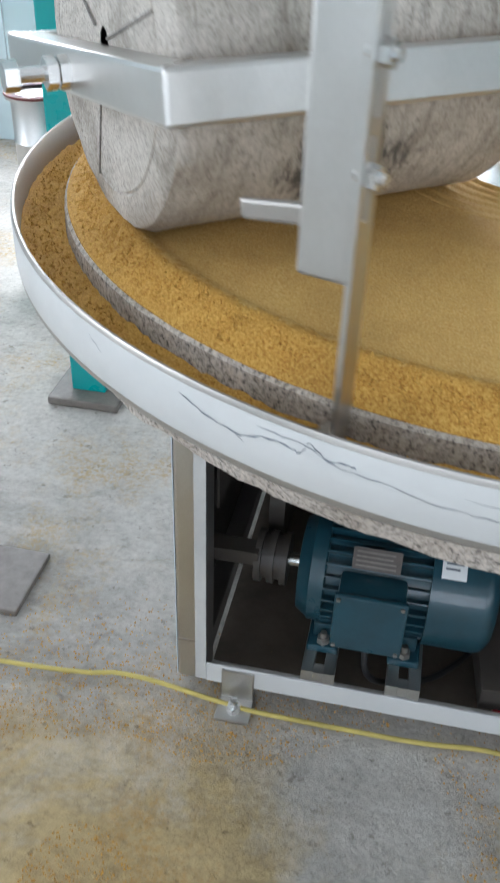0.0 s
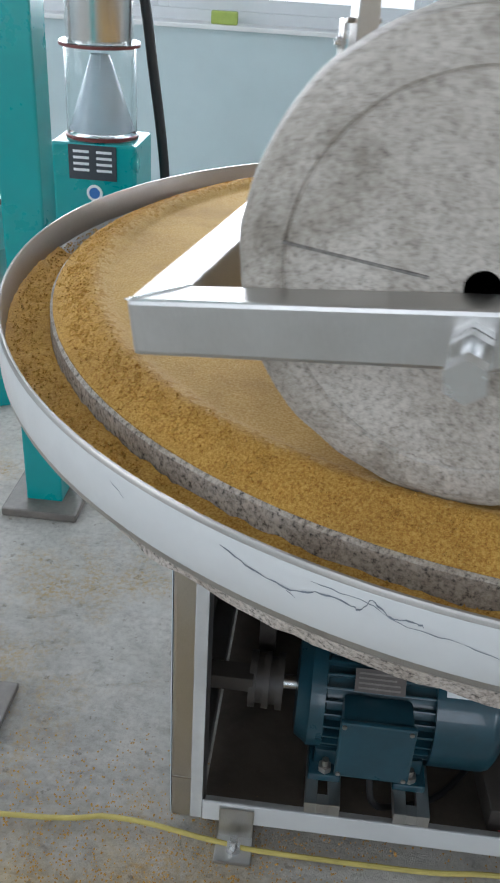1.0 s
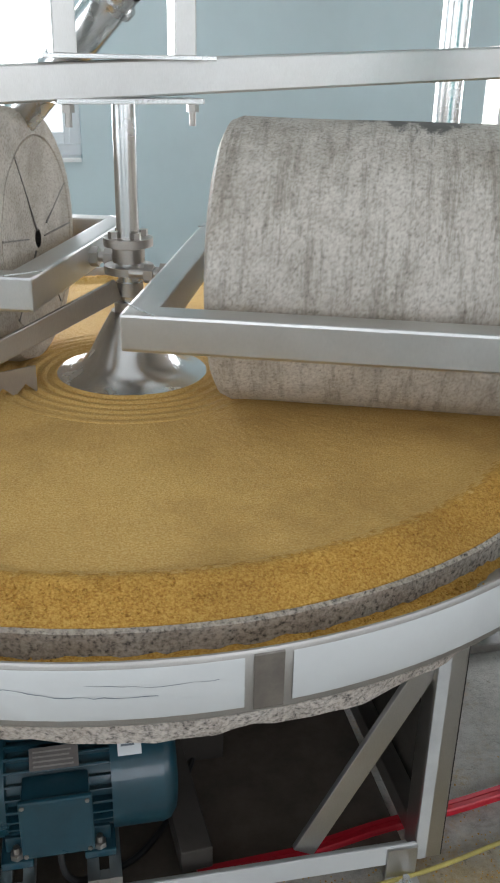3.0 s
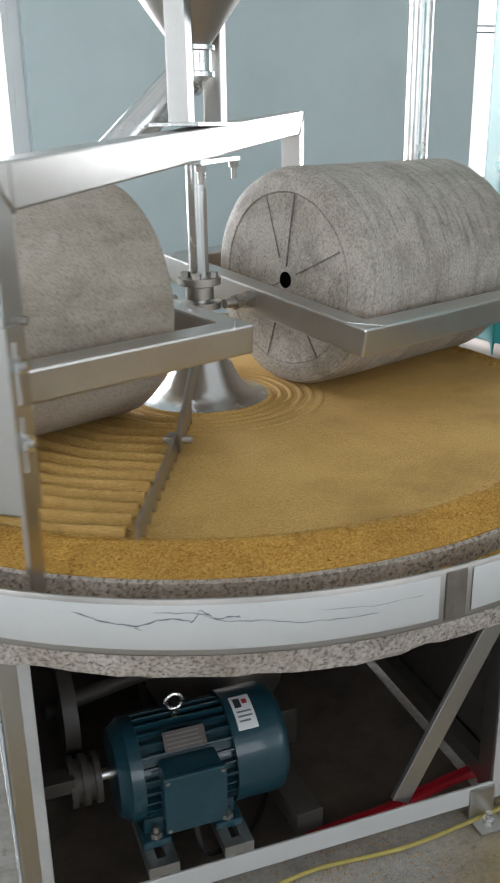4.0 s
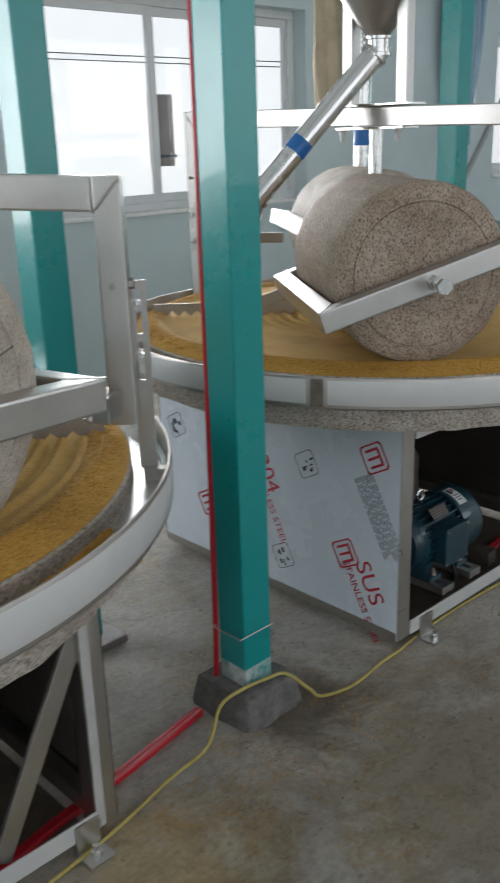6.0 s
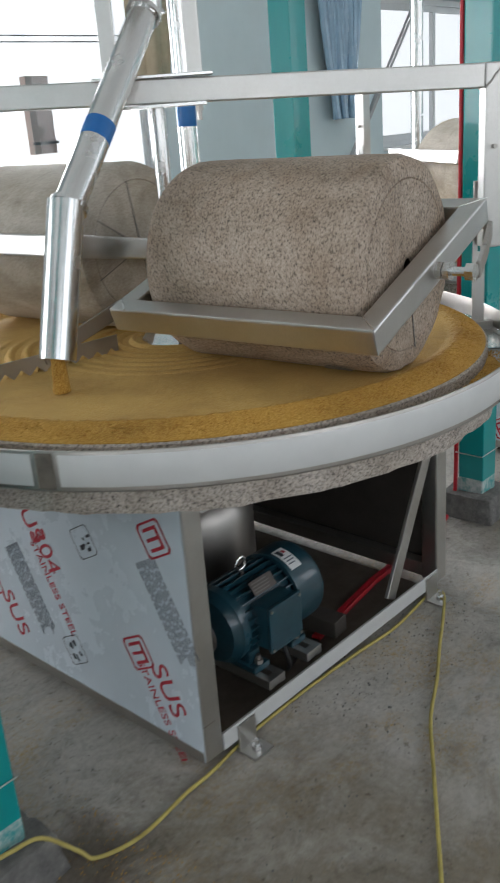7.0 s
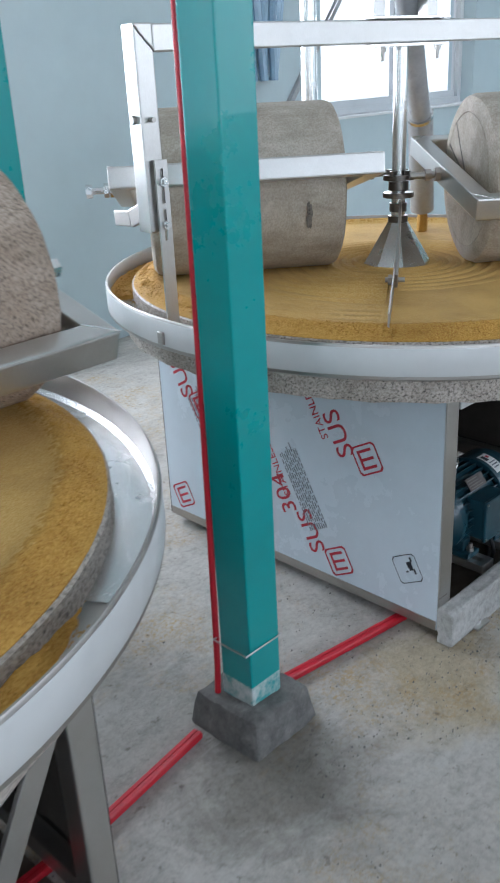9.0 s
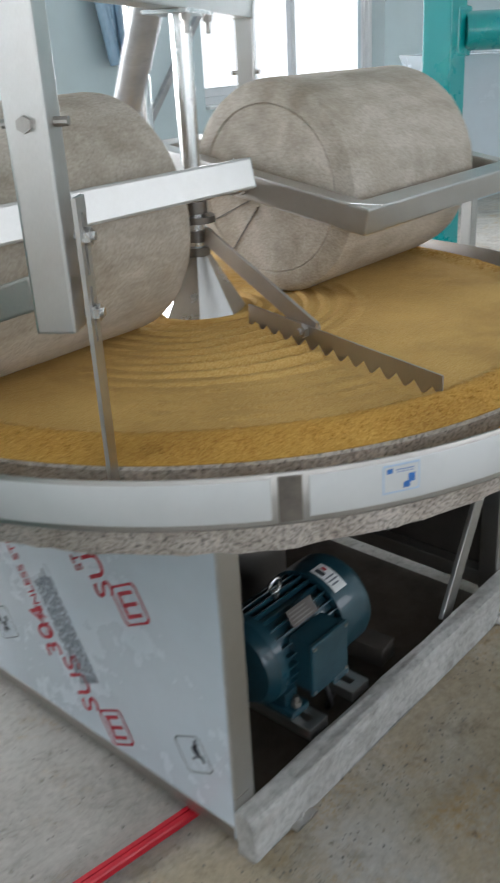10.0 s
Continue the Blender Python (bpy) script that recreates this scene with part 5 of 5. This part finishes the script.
def aspirator(x, y, drop):
    """Teal feed box with a clear cylinder on it."""
    a = thing("aspirator", Matrix.Translation((x, y, 0)), "teal feed box under a clear cylinder with a black plate", "aspirator", "aspirators")
    part("cabinet", boxes(((-0.115, -0.10, 0.0), (0.115, 0.10, 0.85 - drop)), bevel=0.008), M["teal"], a)
    up = pose(0, 0, -drop)
    part("clear_cylinder", lathe([(0.095, 0.86), (0.095, 1.08), (0.105, 1.082), (0.105, 1.09), (0.09, 1.092), (0.092, 1.078), (0.092, 0.86)], 40), M["acrylic"], a, smooth=True, at=up)
    part("duct", lathe([(0.086, 1.085), (0.088, 1.094), (0.088, TOP + drop), (0.085, TOP + drop), (0.085, 1.085)], 40), M["steel_bright"], a, "bright steel suction duct", True, at=up)
    part("seal_ring", lathe([(0.094, 0.851), (0.099, 0.852), (0.099, 0.859), (0.095, 0.861)], 40), M["seal"], a, "dark red gasket", at=up)
    part("seal_ring", lathe([(0.105, 1.079), (0.107, 1.080), (0.107, 1.086), (0.105, 1.087)], 40), M["seal"], a, "dark red gasket", at=up)
    part("inner_cone", lathe([(0.02, 1.05), (0.024, 1.06), (0.088, 0.87), (0.084, 0.868)], 40), M["panel"], a, smooth=True, at=up)
    pl = part("type_plate", boxes(((-0.068, -0.1025, 0.755), (0.062, -0.1005, 0.845)), bevel=0), M["ink_dark"], a, "black type plate with white bars", at=up)
    for i in range(4):
        for x0, x1 in ((-0.055, -0.012), (0.008, 0.05)):
            part("printed_bar", boxes(((x0, -0.1032, 0.825 - i * 0.016), (x1, -0.1027, 0.832 - i * 0.016)), bevel=0), M["white"], pl)
    seal = cyl(bmesh.new(), (0.0, -0.1005, 0.72), (0.0, -0.103, 0.72), 0.022, seg=32)
    seal = part("round_sticker", seal, M["white"], a, at=up)
    part("blue_ring", cyl(bmesh.new(), (0.0, -0.1031, 0.72), (0.0, -0.1036, 0.72), 0.015, seg=24), M["ink_blue"], seal)
    return a


aspirator(-0.992, 0.952, 0.0)
sp = thing("suction_pipe", Matrix.Translation((-1.37, 1.0, 0)), "steel suction pipe with a clear length between red gaskets", "pipe")
part("pedestal", lathe([(0.0, 0.0), (0.105, 0.0), (0.105, 0.33), (0.09, 0.345), (0.0, 0.345)], 40), M["teal"], sp, "teal painted round pedestal", True)
part("tee", lathe([(0.0, 0.345), (0.05, 0.347), (0.075, 0.37), (0.083, 0.41), (0.083, 0.50), (0.086, 0.505), (0.083, 0.51), (0.083, 0.63), (0.10, 0.632), (0.10, 0.640), (0.0, 0.640)], 40), M["steel"], sp, smooth=True)
part("clear_tube", lathe([(0.074, 0.650), (0.078, 0.650), (0.078, 0.948), (0.074, 0.948), (0.074, 0.650)], 40), M["acrylic"], sp, smooth=True)
for z in (0.641, 0.948):
    part("gasket", lathe([(0.07, z), (0.101, z), (0.101, z + 0.007), (0.07, z + 0.007)], 40), M["seal"], sp, "dark red gasket")
part("upper_pipe", lathe([(0.10, 0.956), (0.10, 0.964), (0.080, 0.966), (0.080, TOP), (0.077, TOP), (0.077, 0.956), (0.10, 0.956)], 40), M["steel_bright"], sp, smooth=True)
hose = smooth_path([(-0.865, 1.05, 1.9), (-0.885, 1.0, 1.3), (-0.865, 0.98, 1.1), (-0.82, 0.97, 0.72), (-0.83, 0.98, 0.3), (-0.85, 1.0, 0.02)])
tagged(part("black_hose", tube_path(bmesh.new(), hose, 0.014), M["black"], smooth=True), "black rubber hose hanging beside the teal box", "hose")
bm = boxes(((-0.055, -0.02, 0), (0.055, 0.02, 0.05)), bevel=0.006)
tagged(part("soap_bar_box", bm, paint("lime_plastic", (0.45, 0.55, 0.12), 0.4), at=Matrix.Translation((-0.87, BACK + 0.02, WZ + 0.006))), "small lime green box on the window sill", "box")

# filter bag beside the second mill's hopper
bm = lathe([(0.0, 1.50), (0.055, 1.51), (0.075, 1.75), (0.07, 2.0), (0.085, 2.3), (0.07, 2.7), (0.05, TOP)], 36, wobble=lambda r, z, a: (0.016 * math.sin(a * 5 + z * 3) * (r > 0.01), 0.0))
tagged(part("filter_bag", bm, M["cloth"], smooth=True, at=Matrix.Translation((2.94, 0.95, 0))), "beige cloth filter bag hanging from above", "filter bag")

# bunch of clear blue hoses by the far window, seen as vertical folds
curtain = thing("plastic_strips", Matrix.Translation((6.22, BACK - 0.12, 0)), "gathered blue-grey clear plastic strips beside a window", "plastic strips")
strip_mat = paint("blue_clear_plastic", (0.28, 0.42, 0.55), 0.2, 0.2, 0.05, 8)
for i in range(9):
    p = smooth_path([(-0.28 + 0.07 * i, 0.02 * (i % 2), 2.9), (-0.22 + 0.055 * i, 0.02, 2.1), (-0.1 + 0.03 * i, 0.03 * (i % 3), 1.35)])
    part("strip", tube_path(bmesh.new(), p, 0.028, 8), strip_mat, curtain, smooth=True)

bm = bmesh.new()
bar(bm, (6.33, BACK - 0.0165, 0.94), (7.46, BACK - 0.0165, 2.27), 0.035, 0.035, 0.003)
tagged(part("diagonal_strut", bm, M["galvanised"]), "grey steel strut leaning across the far window", "strut")

# drive unit on the far column, and a pale chute beyond the third mill
gm = thing("gear_motor", Matrix.Translation((5.46, -0.02, 1.41)), "teal gear motor bolted to a far column", "gear motor")
part("body", cyl(bmesh.new(), (0.0, 0.05, 0), (0.16, -0.12, 0), 0.055, seg=28), M["teal"], gm, smooth=True)
part("cowl", cyl(bmesh.new(), (0.16, -0.12, 0), (0.22, -0.18, 0), 0.06, 0.05, 28), M["teal"], gm, smooth=True)
part("flange", boxes(((-0.07, 0.03, -0.07), (0.02, 0.10, 0.07)), bevel=0.01), M["teal"], gm)
ch = thing("sheet_chute", Matrix.Translation((5.98, 0.12, 0)), "pale sheet-metal chute on legs", "chute")
bm = bmesh.new()
cyl(bm, (0, 0, 0.88), (0, 0, 1.34), 0.22, 0.46, 4)
part("funnel", bm, M["panel"], ch)
part("leg", boxes(((-0.3, -0.3, 0), (-0.25, -0.25, 0.9)), bevel=0.004), M["steel"], ch)
part("leg", boxes(((0.25, -0.3, 0), (0.3, -0.25, 0.9)), bevel=0.004), M["steel"], ch)
part("leg", boxes(((-0.3, 0.25, 0), (-0.25, 0.3, 0.9)), bevel=0.004), M["steel"], ch)
part("leg", boxes(((0.25, 0.25, 0), (0.3, 0.3, 0.9)), bevel=0.004), M["steel"], ch)


def motions():
    times = [0.5 * i for i in range(21)]
    for rotor, rolls, yokes, c, phase, args in ROTORS:
        skew, offs, tilts = args["skew"], args["offs"], args["tilts"]
        speed = args["speed"]                  # degrees a second, anticlockwise from above
        radius = ROLL_R * args.get("girth", 1.0)
        walk(rotor, [(t, pose(*c, MEAL_Z - ROTOR_MEAL, 0, 0, phase + speed * t)) for t in times])
        for i, r in enumerate(rolls):
            walk(r, [(t, pose(0, 0, 0, 0, 0, 180 * i + offs[i]) @ skewed(skew) @ pose(args["roll_at"], 0, ROTOR_MEAL + radius - 0.001, -speed * args["roll_at"] / radius * t, 0, 0)) for t in times])
            if not isinstance(tilts[i], (int, float)):
                walk(yokes[i], [(t, yoke_pose(180 * i + offs[i], swing(tilts[i], t), skew, args["yoke_z"])) for t in times])


motions()
